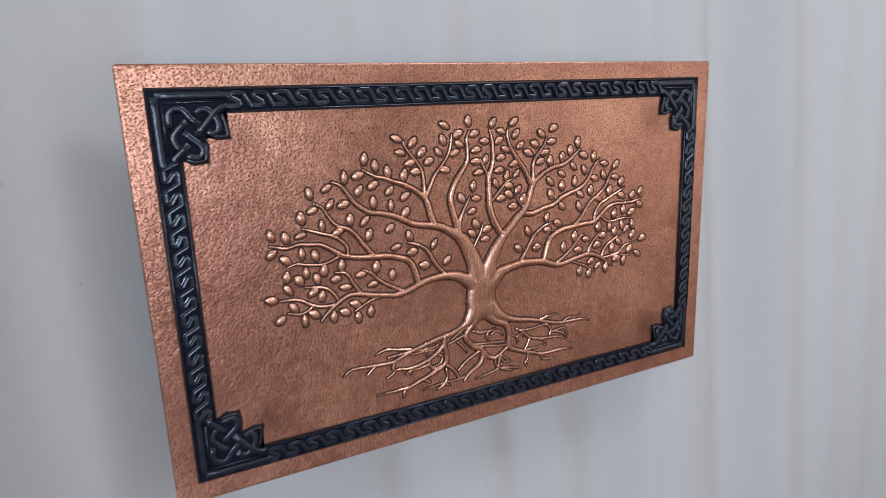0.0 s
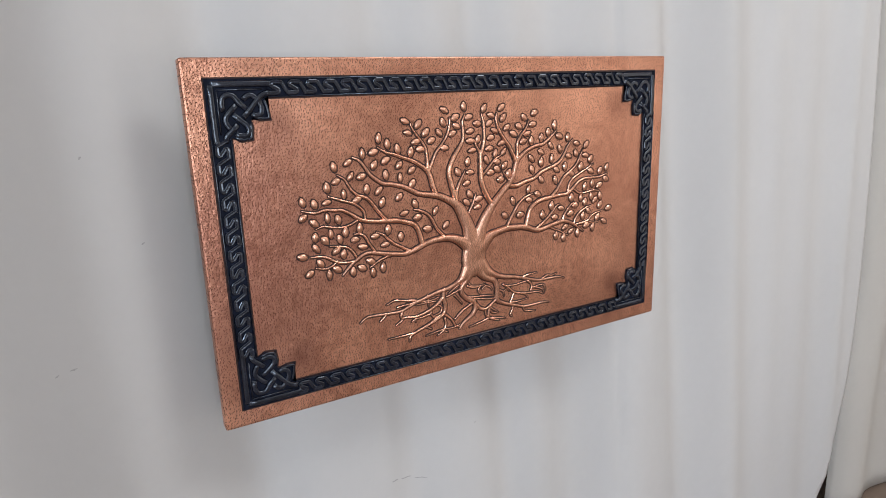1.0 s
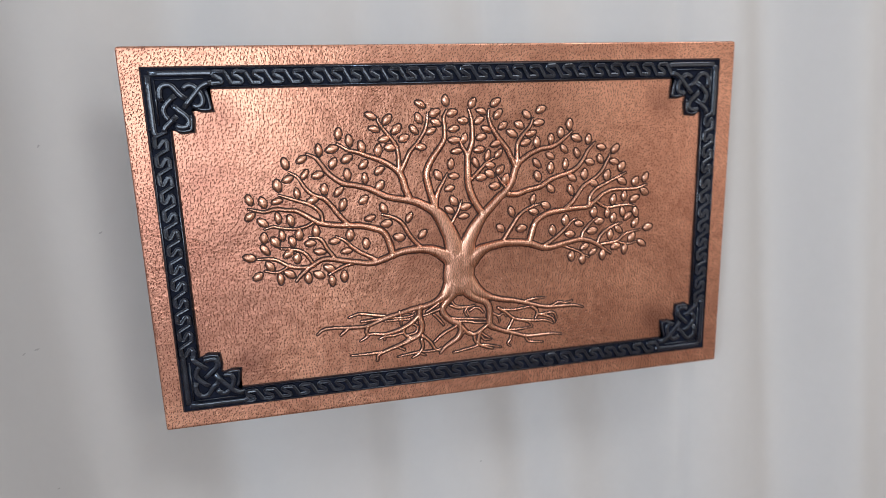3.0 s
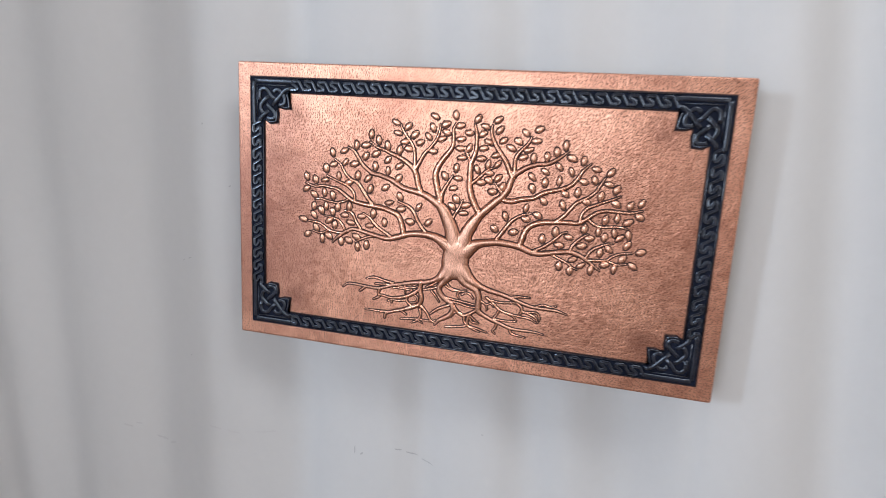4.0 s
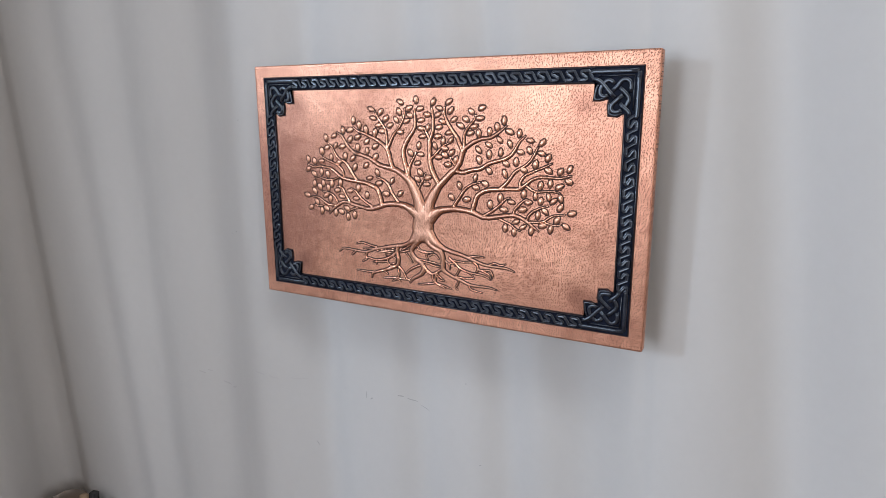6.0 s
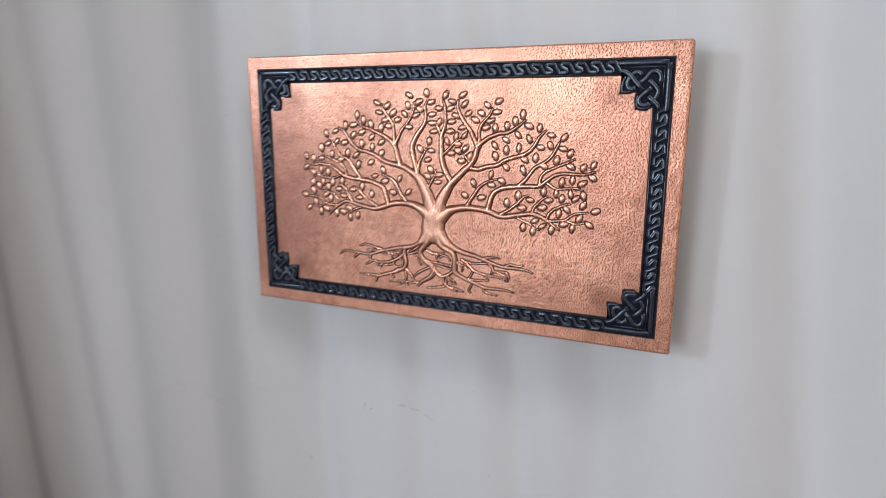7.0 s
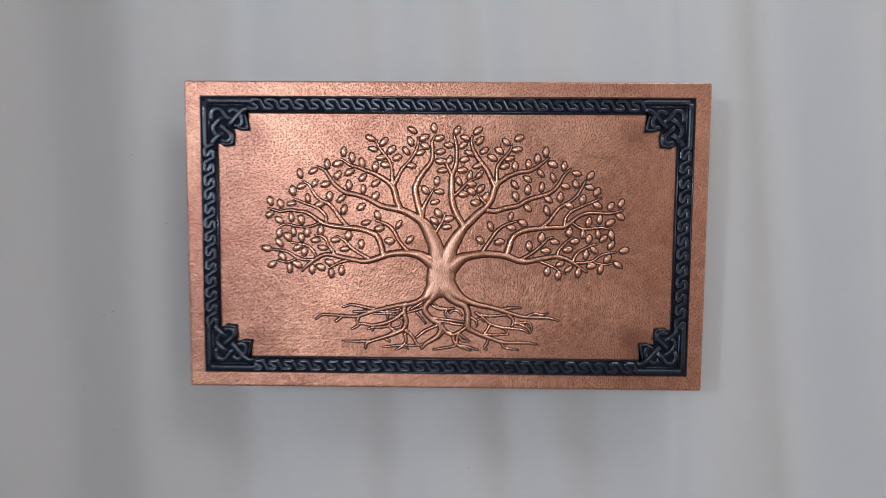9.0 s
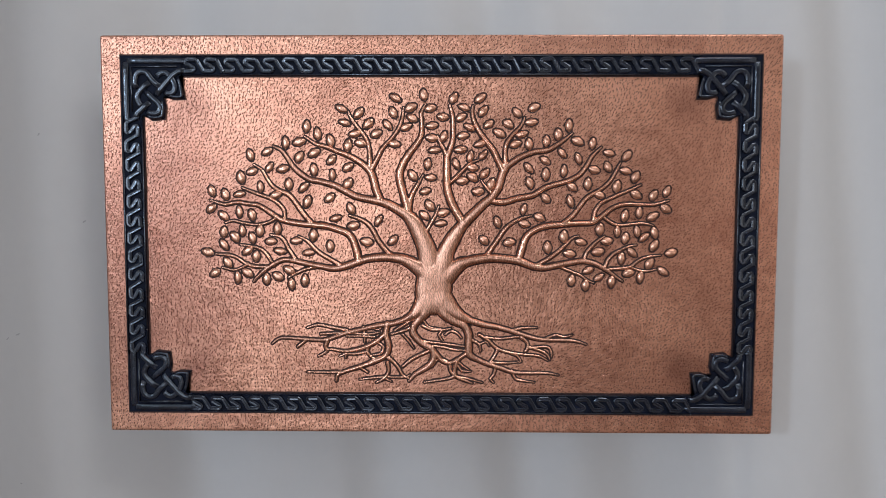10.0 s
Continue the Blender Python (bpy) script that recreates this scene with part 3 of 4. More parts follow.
stem("branch", [(5, -60, 17.7), (18, -51, 12.1), (30, -41, 9.7), (46, -35, 6.8), (72, -31, 6.1), (97, -32, 5.4), (118, -35, 5.4), (139, -43, 4.8), (156, -45, 4.4), (177, -41, 4.1), (198, -37, 3.7), (214, -35, 3.4), (231, -39, 3.1), (246, -47, 2.7), (259, -56, 2.0), (272, -65, 1.0)])
stem("branch", [(118, -33, 4.8), (122, -18, 4.8), (128, -1, 4.4), (138, 9, 4.1), (155, 16, 4.1), (180, 19, 3.7), (205, 21, 3.4), (226, 22, 3.4), (241, 32, 3.1), (255, 43, 2.7), (272, 49, 2.4), (293, 49, 2.0), (318, 49, 1.7), (338, 55, 0.8)])
stem("branch", [(184, 21, 3.4), (197, 32, 3.1), (207, 45, 2.7), (217, 58, 2.7), (230, 66, 2.4), (242, 74, 2.0), (252, 84, 2.0), (260, 98, 1.7), (266, 110, 0.8)])
stem("twig", [(-247, -43, 2.0), (-261, -45, 2.0), (-278, -44, 2.0), (-291, -39, 2.0), (-303, -31, 1.7), (-316, -27, 1.7), (-334, -26, 1.0)])
stem("twig", [(-286, -40, 1.7), (-295, -46, 1.4), (-308, -50, 1.4), (-324, -46, 1.0)])
stem("twig", [(-251, -37, 2.0), (-257, -27, 2.0), (-267, -18, 1.7), (-282, -14, 1.4), (-297, -12, 0.8)])
stem("twig", [(-215, -33, 2.4), (-225, -18, 2.0), (-231, -6, 2.0), (-239, 1, 1.7), (-252, 3, 0.8)])
stem("twig", [(-146, -43, 2.7), (-160, -35, 2.4), (-177, -25, 2.4), (-189, -14, 2.0), (-197, -6, 1.7), (-210, 1, 0.8)])
stem("twig", [(-185, -45, 2.0), (-202, -49, 1.7), (-215, -55, 1.5), (-226, -61, 0.8)])
stem("twig", [(-230, 26, 2.0), (-231, 39, 2.0), (-239, 49, 2.0), (-251, 57, 2.0), (-268, 63, 1.7), (-281, 68, 1.5), (-293, 73, 0.8)])
stem("twig", [(-242, 28, 1.7), (-256, 21, 1.5), (-273, 18, 1.4), (-294, 21, 1.4), (-306, 24, 1.4), (-319, 21, 0.7)])
stem("twig", [(-103, 99, 3.4), (-103, 116, 2.7), (-104, 131, 2.4), (-107, 143, 2.0), (-117, 157, 2.0), (-125, 167, 1.7), (-132, 178, 1.4), (-134, 185, 0.8)])
stem("twig", [(-100, 101, 3.4), (-92, 116, 2.7), (-84, 131, 2.4), (-71, 145, 2.0), (-61, 159, 2.0), (-55, 174, 1.7), (-53, 190, 1.0)])
stem("twig", [(-45, 32, 4.1), (-44, 52, 3.4), (-39, 66, 2.7), (-32, 78, 2.0), (-24, 92, 0.8)])
stem("twig", [(-19, 9, 2.0), (-13, 20, 2.0), (-6, 32, 1.7), (-1, 46, 0.8)])
stem("twig", [(-72, -27, 2.7), (-81, -18, 2.7), (-91, -5, 2.7), (-98, 9, 2.7), (-107, 20, 2.4), (-119, 27, 2.0), (-134, 32, 1.0)])
stem("twig", [(97, 99, 4.1), (97, 116, 3.1), (97, 131, 2.7), (101, 142, 2.4), (110, 153, 2.0), (120, 164, 1.7), (125, 176, 0.8)])
stem("twig", [(11, 116, 2.7), (8, 126, 2.4), (2, 137, 2.0), (-3, 149, 1.0)])
stem("twig", [(13, 78, 2.4), (23, 87, 2.4), (35, 99, 2.0), (46, 109, 1.7), (58, 114, 0.8)])
stem("twig", [(80, 62, 2.0), (73, 69, 2.0), (67, 76, 1.4), (62, 84, 0.7)])
stem("twig", [(228, 26, 2.7), (230, 39, 2.4), (239, 51, 2.2), (255, 59, 2.0), (271, 66, 1.7), (285, 72, 1.4), (297, 78, 0.7)])
stem("twig", [(244, 29, 2.0), (254, 22, 1.9), (266, 18, 1.7), (285, 20, 1.5), (301, 21, 1.4), (316, 18, 0.7)])
stem("twig", [(69, -29, 3.1), (78, -16, 3.1), (88, -1, 2.7), (98, 13, 2.4), (109, 22, 2.0), (121, 28, 1.7), (136, 32, 0.8)])
stem("twig", [(143, -42, 2.7), (160, -33, 2.4), (175, -22, 2.4), (187, -11, 2.0), (197, -1, 1.5), (206, 2, 0.7)])
stem("twig", [(215, -33, 2.4), (218, -23, 2.0), (227, -12, 1.9), (237, -3, 1.5), (245, 2, 0.7)])
stem("twig", [(246, -43, 2.4), (250, -33, 2.0), (259, -24, 2.0), (270, -18, 1.7), (281, -13, 1.4), (292, -11, 0.7)])
stem("twig", [(252, -47, 2.0), (269, -46, 2.0), (284, -43, 1.9), (294, -35, 1.7), (307, -29, 1.4), (328, -26, 0.7)])
stem("twig", [(284, -44, 1.5), (294, -48, 1.4), (307, -50, 1.2), (321, -47, 0.7)])
stem("twig", [(177, -43, 1.7), (194, -50, 1.5), (209, -56, 1.4), (219, -63, 1.2), (230, -68, 0.7)])
stem("root", [(-19, -94, 16.1), (-32, -111, 10.5), (-47, -121, 4.4), (-67, -129, 3.7), (-93, -133, 3.4), (-118, -139, 2.7), (-139, -144, 2.7), (-156, -150, 2.4), (-173, -155, 2.4), (-199, -154, 2.0), (-237, -152, 1.5), (-252, -161, 0.7)], 0.98)
stem("root", [(-139, -140, 2.0), (-161, -136, 1.7), (-182, -132, 1.7), (-199, -137, 0.7)], 0.98)
stem("root", [(-201, -156, 2.0), (-210, -163, 1.7), (-213, -166, 1.4)], 0.98)
stem("root", [(-167, -154, 2.7), (-171, -165, 2.4), (-169, -172, 2.0), (-182, -180, 1.0)], 0.98)
stem("root", [(-78, -130, 4.1), (-80, -146, 4.1), (-76, -163, 4.1), (-80, -178, 3.7), (-97, -187, 3.4), (-118, -195, 2.7), (-140, -202, 2.4), (-153, -208, 2.0), (-155, -217, 1.7)], 0.98)
stem("root", [(-148, -204, 2.0), (-170, -204, 1.7), (-199, -204, 0.7)], 0.98)
stem("root", [(-119, -197, 1.7), (-108, -204, 1.2)], 0.98)
stem("root", [(-76, -182, 2.7), (-68, -189, 2.0), (-61, -197, 2.0), (-55, -208, 1.7), (-46, -213, 1.4)], 0.98)
stem("root", [(-78, -189, 2.4), (-76, -202, 2.0), (-83, -213, 2.0), (-95, -220, 0.8)], 0.98)
stem("root", [(-82, -213, 1.7), (-72, -218, 0.7)], 0.98)
stem("root", [(-76, -210, 1.4), (-97, -212, 1.4), (-120, -215, 0.7)], 0.98)
stem("root", [(-76, -211, 1.4), (-51, -211, 1.4), (-44, -208, 1.0)], 0.98)
stem("root", [(-82, -146, 3.4), (-93, -156, 3.1), (-110, -165, 2.7), (-127, -170, 2.4), (-144, -172, 2.0), (-161, -169, 1.7), (-171, -170, 1.0)], 0.98)
stem("root", [(-106, -163, 2.0), (-108, -173, 2.0), (-100, -182, 1.7), (-89, -183, 1.4)], 0.98)
stem("root", [(-110, -173, 1.7), (-127, -176, 1.5), (-140, -176, 1.4), (-150, -180, 0.7)], 0.98)
stem("root", [(-140, -173, 1.4), (-141, -182, 1.0)], 0.98)
stem("root", [(-95, -157, 1.4), (-84, -165, 1.4), (-88, -175, 1.4), (-101, -178, 1.0)], 0.98)
stem("root", [(-97, -150, 1.4), (-118, -149, 1.4), (-139, -149, 1.0)], 0.98)
stem("root", [(-114, -135, 1.4), (-112, -147, 1.4), (-112, -158, 1.0)], 0.98)
stem("root", [(-101, -137, 1.0), (-91, -139, 1.0), (-84, -133, 0.8)], 0.98)
stem("root", [(-15, -99, 13.7), (-25, -118, 6.8), (-38, -133, 5.1), (-38, -146, 4.8), (-25, -160, 4.4), (-12, -167, 4.4), (-8, -180, 4.1), (-15, -193, 4.1), (-29, -202, 3.4), (-38, -208, 2.7), (-45, -217, 1.7)], 0.98)
stem("root", [(-11, -169, 2.4), (-29, -177, 2.0), (-42, -184, 2.0), (-55, -195, 1.4)], 0.98)
stem("root", [(-44, -137, 2.0), (-55, -141, 1.7), (-72, -146, 1.4)], 0.98)
stem("root", [(-38, -122, 2.0), (-55, -133, 1.7), (-67, -140, 1.4)], 0.98)
stem("root", [(-55, -146, 1.4), (-46, -156, 1.4), (-38, -167, 0.8)], 0.98)
stem("root", [(-12, -165, 2.7), (-4, -176, 3.4), (5, -186, 3.1), (17, -189, 2.7), (30, -182, 2.4), (43, -173, 2.7)], 0.98)
stem("root", [(-25, -133, 1.7), (-12, -139, 1.4), (5, -139, 1.4), (17, -137, 1.0)], 0.98)
stem("root", [(5, -139, 1.7), (0, -147, 1.4), (5, -156, 0.8)], 0.98)
stem("root", [(9, -146, 1.4), (17, -141, 1.4), (27, -144, 1.4), (33, -151, 1.0)], 0.98)
stem("root", [(-12, -163, 1.4), (5, -165, 1.4), (22, -169, 1.4), (39, -170, 1.0)], 0.98)
stem("root", [(-1, -97, 13.7), (10, -117, 7.5), (24, -126, 6.1), (38, -133, 5.4), (44, -146, 5.4), (44, -163, 5.4), (45, -176, 4.8), (58, -184, 3.4), (75, -191, 3.1), (94, -197, 2.7), (111, -203, 2.4), (136, -204, 2.0), (162, -204, 1.5), (179, -207, 0.7)], 0.98)
stem("root", [(85, -195, 2.0), (82, -206, 1.7), (77, -213, 1.4), (82, -219, 0.8)], 0.98)
stem("root", [(109, -201, 2.0), (115, -213, 1.7), (128, -216, 1.4), (143, -218, 0.7)], 0.98)
stem("root", [(28, -184, 3.1), (24, -197, 2.7), (24, -208, 2.4), (34, -214, 2.0), (50, -220, 0.7)], 0.98)
stem("root", [(24, -209, 2.0), (13, -213, 1.7), (-4, -216, 1.4), (-23, -219, 0.7)], 0.98)
stem("root", [(28, -193, 1.7), (34, -201, 1.4), (47, -202, 0.7)], 0.98)
stem("root", [(16, -189, 2.0), (17, -201, 2.0), (23, -209, 2.0)], 0.98)
stem("root", [(24, -210, 1.7), (43, -213, 1.4), (65, -219, 0.7)], 0.98)
stem("root", [(78, -188, 1.7), (98, -189, 1.4), (123, -187, 0.7)], 0.98)
stem("root", [(6, -94, 16.1), (22, -111, 10.5), (43, -123, 5.4), (64, -130, 4.1), (89, -135, 3.4), (110, -141, 3.1), (132, -148, 2.7), (153, -153, 2.4), (187, -154, 2.0), (203, -155, 1.7), (220, -160, 0.7)], 0.98)
stem("root", [(106, -140, 2.0), (123, -136, 1.7), (146, -135, 0.7)], 0.98)
stem("root", [(161, -151, 1.7), (174, -146, 1.4), (186, -149, 1.4), (199, -146, 0.7)], 0.98)
stem("root", [(123, -150, 2.4), (132, -158, 2.0), (132, -167, 2.0), (129, -171, 1.4)], 0.98)
stem("root", [(132, -164, 1.7), (149, -169, 1.7), (161, -175, 1.4), (166, -184, 0.7)], 0.98)
stem("root", [(136, -166, 1.4), (161, -164, 1.4), (168, -173, 1.4), (168, -180, 0.7)], 0.98)
stem("root", [(68, -150, 1.7), (89, -152, 1.4), (119, -149, 1.4)], 0.98)
stem("root", [(60, -146, 2.0), (75, -156, 2.0), (87, -167, 2.0), (106, -173, 1.7), (128, -176, 1.4), (149, -178, 1.4), (163, -185, 0.7)], 0.98)
stem("root", [(88, -167, 2.0), (83, -178, 1.7), (77, -187, 1.4)], 0.98)
stem("root", [(106, -174, 1.4), (117, -178, 1.4), (123, -187, 0.7)], 0.98)
stem("root", [(49, -154, 1.7), (60, -161, 1.4), (62, -171, 0.8)], 0.98)
stem("root", [(60, -161, 1.4), (70, -157, 1.0), (75, -163, 0.7)], 0.98)
stem("root", [(-178, -146, 1.4), (-144, -144, 1.4), (-107, -146, 1.4), (-90, -143, 1.0)], 0.98)
stem("root", [(-36, -152, 1.4), (-19, -157, 1.4), (6, -160, 1.4), (37, -164, 1.0)], 0.98)
stem("root", [(-23, -126, 1.4), (-15, -135, 1.4), (3, -138, 1.0)], 0.98)
stem("root", [(26, -183, 1.4), (32, -191, 1.4), (45, -200, 0.7)], 0.98)
stem("root", [(-11, -195, 1.4), (-2, -184, 1.4), (11, -186, 1.4), (17, -197, 1.0)], 0.98)
stem("root", [(-110, -191, 1.4), (-96, -183, 1.5), (-82, -178, 1.4)], 0.98)
sprig([(-280, 121, 105), (-294, 88, 100), (-278, 97, 20), (-255, 126, 30), (-252, 103, 55), (-228, 139, 92), (-207, 140, 15), (-196, 163, 85), (-180, 152, 98), (-207, 118, 60), (-185, 124, 30), (-232, 101, 15)])
sprig([(-186, 99, 95), (-223, 78, 90), (-266, 74, 95), (-201, 73, 45)])
sprig([(-338, 68, 108), (-318, 63, 110), (-297, 63, 12), (-339, 42, 38), (-321, 31, 140), (-298, 37, 95), (-279, 32, 105), (-321, 7, 88), (-305, -1, 125), (-294, 9, 95), (-279, -2, 105), (-267, 9, 85)])
sprig([(-241, 12, 88), (-321, -12, 125), (-346, -23, 165), (-316, -39, 125), (-336, -54, 35), (-302, -61, 92), (-287, -54, 145), (-286, -21, 35), (-273, -29, 85), (-258, -63, 90), (-241, -59, 150), (-224, -50, 150)])
sprig([(-221, -71, 95), (-201, -65, 88), (-251, -7, 2), (-237, -21, 170), (-213, -6, 5), (-195, -24, 5), (-188, 2, 85), (-163, -14, 92), (-243, 62, 20), (-196, 52, 70), (-163, 58, 40)])
sprig([(-144, 189, 155), (-119, 182, 50), (-105, 167, 45), (-140, 168, 165), (-125, 152, 10), (-135, 135, 80), (-116, 138, 170), (-93, 152, 25), (-161, 142, 105), (-160, 114, 45), (-135, 103, 35), (-136, 79, 50)])
sprig([(-159, 92, 92), (-65, 204, 150), (-68, 183, 115), (-76, 165, 130), (-66, 137, 175), (-49, 162, 25), (-42, 190, 25), (-40, 175, 150), (-23, 209, 100), (-13, 189, 15), (-11, 164, 10), (-11, 146, 175)])
sprig([(6, 148, 70), (-7, 128, 5), (-17, 108, 85), (-39, 91, 125), (-13, 88, 175), (-21, 68, 15)])
sprig([(-131, 42, 115), (-154, 28, 15), (-128, 17, 10), (-90, 24, 60), (-108, -7, 170), (-69, -5, 45), (-14, 47, 125), (-22, 32, 140), (6, 36, 15), (2, 20, 5)])
sprig([(5, 177, 172), (21, 204, 60), (36, 190, 160), (32, 176, 30), (44, 161, 150), (35, 149, 10), (31, 129, 5), (45, 119, 75), (60, 204, 35), (64, 185, 50), (72, 166, 35), (88, 153, 150)])
sprig([(60, 137, 15), (64, 121, 50), (25, 108, 115), (49, 103, 170), (49, 88, 145), (34, 83, 5), (67, 94, 50), (77, 78, 70), (57, 68, 0), (114, 183, 135), (139, 190, 25), (101, 166, 145)])
sprig([(135, 169, 5), (121, 152, 15), (112, 137, 20), (132, 137, 95), (157, 141, 90), (156, 113, 145), (132, 102, 130), (157, 93, 90), (133, 80, 110)])
sprig([(174, 151, 92), (190, 164, 88), (203, 141, 155), (225, 138, 85), (181, 124, 130), (204, 116, 110), (183, 98, 85), (228, 100, 160), (249, 124, 165), (248, 104, 115), (275, 120, 50), (274, 98, 165)])
sprig([(289, 89, 65), (219, 79, 88), (196, 74, 145), (157, 58, 130), (194, 53, 110), (236, 63, 155), (262, 75, 80), (290, 63, 150), (316, 62, 60), (335, 68, 65), (334, 43, 145)])
sprig([(274, 32, 80), (295, 37, 85), (315, 31, 30), (238, 12, 85), (263, 9, 90), (275, -1, 80), (292, 9, 100), (303, -0, 40), (318, 7, 105), (318, -12, 60), (185, 1, 90), (210, -7, 165)])
sprig([(193, -24, 170), (248, -5, 5), (235, -21, 10), (161, -15, 95), (270, -31, 85), (286, -22, 135), (343, -22, 15), (312, -39, 60), (332, -50, 145), (281, -53, 15), (299, -59, 80), (221, -49, 25)])
sprig([(197, -64, 85), (218, -71, 85), (237, -59, 35), (256, -66, 85)])
sprig([(86, 22, 110), (66, -5, 135), (125, 41, 75), (126, 20, 165), (148, 29, 150), (104, -8, 10)])


def raise_tree():
    """All ribs swell out of one smooth relief, which is then cut into trunk, branches, twigs and roots."""
    step = 0.62
    uu, vv = np.arange(-352, 366, step), np.arange(-230, 196, step)
    gu, gv = np.meshgrid(uu, vv)
    total, owner, most = np.zeros(gu.shape), np.full(gu.shape, -1), np.full(gu.shape, -1e3)
    edge = np.full(gu.shape, 99.0)
    for k, (name, path) in enumerate(RIBS):
        p = np.array(path)
        pad = p[:, 2].max() + 4
        i0, i1 = np.searchsorted(uu, (p[:, 0].min() - pad, p[:, 0].max() + pad))
        j0, j1 = np.searchsorted(vv, (p[:, 1].min() - pad, p[:, 1].max() + pad))
        x, y = gu[j0:j1, i0:i1], gv[j0:j1, i0:i1]
        far, wide = np.full(x.shape, 99.0), np.full(x.shape, 1.0)
        for (u, v, w), (u2, v2, w2) in zip(path, path[1:]):
            dx, dy = u2 - u, v2 - v
            t = np.clip(((x - u) * dx + (y - v) * dy) / (dx * dx + dy * dy + 1e-9), 0, 1)
            ww = w + (w2 - w) * t
            d = np.hypot(x - u - t * dx, y - v - t * dy) - ww
            near = d < far
            far, wide = np.where(near, d, far), np.where(near, ww, wide)
        r = np.clip((far + wide) / wide, 0, 1)
        bulge = 2.4 if name != "trunk" else 5.0
        h = np.minimum(7.0, 0.88 * wide + 0.6) * np.sqrt(np.maximum(0, 1 - r ** bulge))
        total[j0:j1, i0:i1] += h ** 14
        better = -far > most[j0:j1, i0:i1]
        owner[j0:j1, i0:i1] = np.where(better & (far < 2.4), k, owner[j0:j1, i0:i1])
        most[j0:j1, i0:i1] = np.where(better, -far, most[j0:j1, i0:i1])
        edge[j0:j1, i0:i1] = np.minimum(edge[j0:j1, i0:i1], far)
    high = total ** (1 / 14)
    for _ in range(5):
        high[1:-1, 1:-1] = (high[1:-1, 1:-1] * 4 + high[:-2, 1:-1] + high[2:, 1:-1] + high[1:-1, :-2] + high[1:-1, 2:]) / 8
    wob = 0.25 * np.sin(gu * 0.35) * np.sin(gv * 0.31 + 1)
    line = 1.55 + wob
    ground = np.where(edge < line, 0.5, 0.5 - (edge - line) * 2.5)
    high = np.where(edge > 0, np.maximum(ground, -1.5) + np.maximum(high - 0.4, 0) * 0.6, np.maximum(high, 0.5))
    slope_u = np.gradient(high, step, axis=1)
    slope_v = np.gradient(high, step, axis=0)
    n, m = len(uu), len(vv)
    own = np.where(edge[:-1, :-1] < line[:-1, :-1] + 0.7, owner[:-1, :-1], -1)
    # Rib edges go dark: patina, with the shade beside them in the colour.
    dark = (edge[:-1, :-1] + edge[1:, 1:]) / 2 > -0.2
    co = np.stack([gu / 1000, -high / 1000, gv / 1000 + PH], axis=-1).reshape(-1, 3)
    nrm = np.stack([-slope_u, -np.ones_like(high), -slope_v], axis=-1).reshape(-1, 3)
    nrm /= np.linalg.norm(nrm, axis=1)[:, None]
    for k, (name, path) in enumerate(RIBS):
        j, i = np.nonzero(own == k)
        if not len(i):
            continue
        a = j * n + i
        quads = np.stack([a, a + 1, a + n + 1, a + n], axis=1)
        used, inv = np.unique(quads, return_inverse=True)
        me = bpy.data.meshes.new(name)
        me.from_pydata(co[used].tolist(), [], inv.reshape(quads.shape).tolist())
        me.materials.append(COPPER_TRUNK if name == "trunk" or path[0][2] > 8 else COPPER_RELIEF)
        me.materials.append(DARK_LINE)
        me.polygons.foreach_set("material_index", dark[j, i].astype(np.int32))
        me.polygons.foreach_set("use_smooth", np.ones(len(i), dtype=bool))
        me.normals_split_custom_set_from_vertices(nrm[used].tolist())
        put_under(name, me, PANEL, "swelling trunk with fine chased bark lines" if name == "trunk" else "")


raise_tree()

# ---- the black knotwork border ----
BU, BV, BAND = 469.5, 266.0, 30.0            # outer half width and half height, width of the band
BORDER = new("border")
BORDER.parent = PANEL
tagged(BORDER, "blackened knotwork border with plaited links")


def corner(su, sv):
    """Corner-inward millimetres to the panel's millimetres."""
    return lambda p, q: (su * (BU - p), sv * (BV - q))


SECTION = ((1.12, 0), (0.98, 0.55), (0.74, 0.9), (0.4, 1), (0, 1.03), (-0.4, 1), (-0.74, 0.9), (-0.98, 0.55), (-1.12, 0))   # across a strand: side, height


def rail(name, pts, w, h, place, base=-0.0022):
    """A rounded strand along points of a corner or side."""
    path = glide([(*place(p, q),) for p, q in pts], 5) if len(pts) > 2 else [np.array(place(*pts[0])), np.array(place(*pts[1]))]
    n = len(path)

    def fade(i, n):
        return 1.0 if n < 4 else min(1.0, 0.15 + 0.3 * min(i, n - 1 - i))
    bm = bmesh.new()
    rows = []
    for i, (u, v) in enumerate(path):
        a, b = path[max(0, i - 1)], path[min(n - 1, i + 1)]
        t = np.array((b[0] - a[0], b[1] - a[1]))
        t /= max(1e-6, np.hypot(*t))
        rows.append([bm.verts.new(at(u - t[1] * s * w, v + t[0] * s * w, base - up * h * fade(i, n) / 1000 + 0.0004)) for s, up in SECTION])
    grid_faces(bm, rows)
    bm.faces.new(rows[0])
    bm.faces.new(rows[-1])
    bmesh.ops.recalc_face_normals(bm, faces=bm.faces[:])
    part(name, bm, BLACK, BORDER, smooth=True)


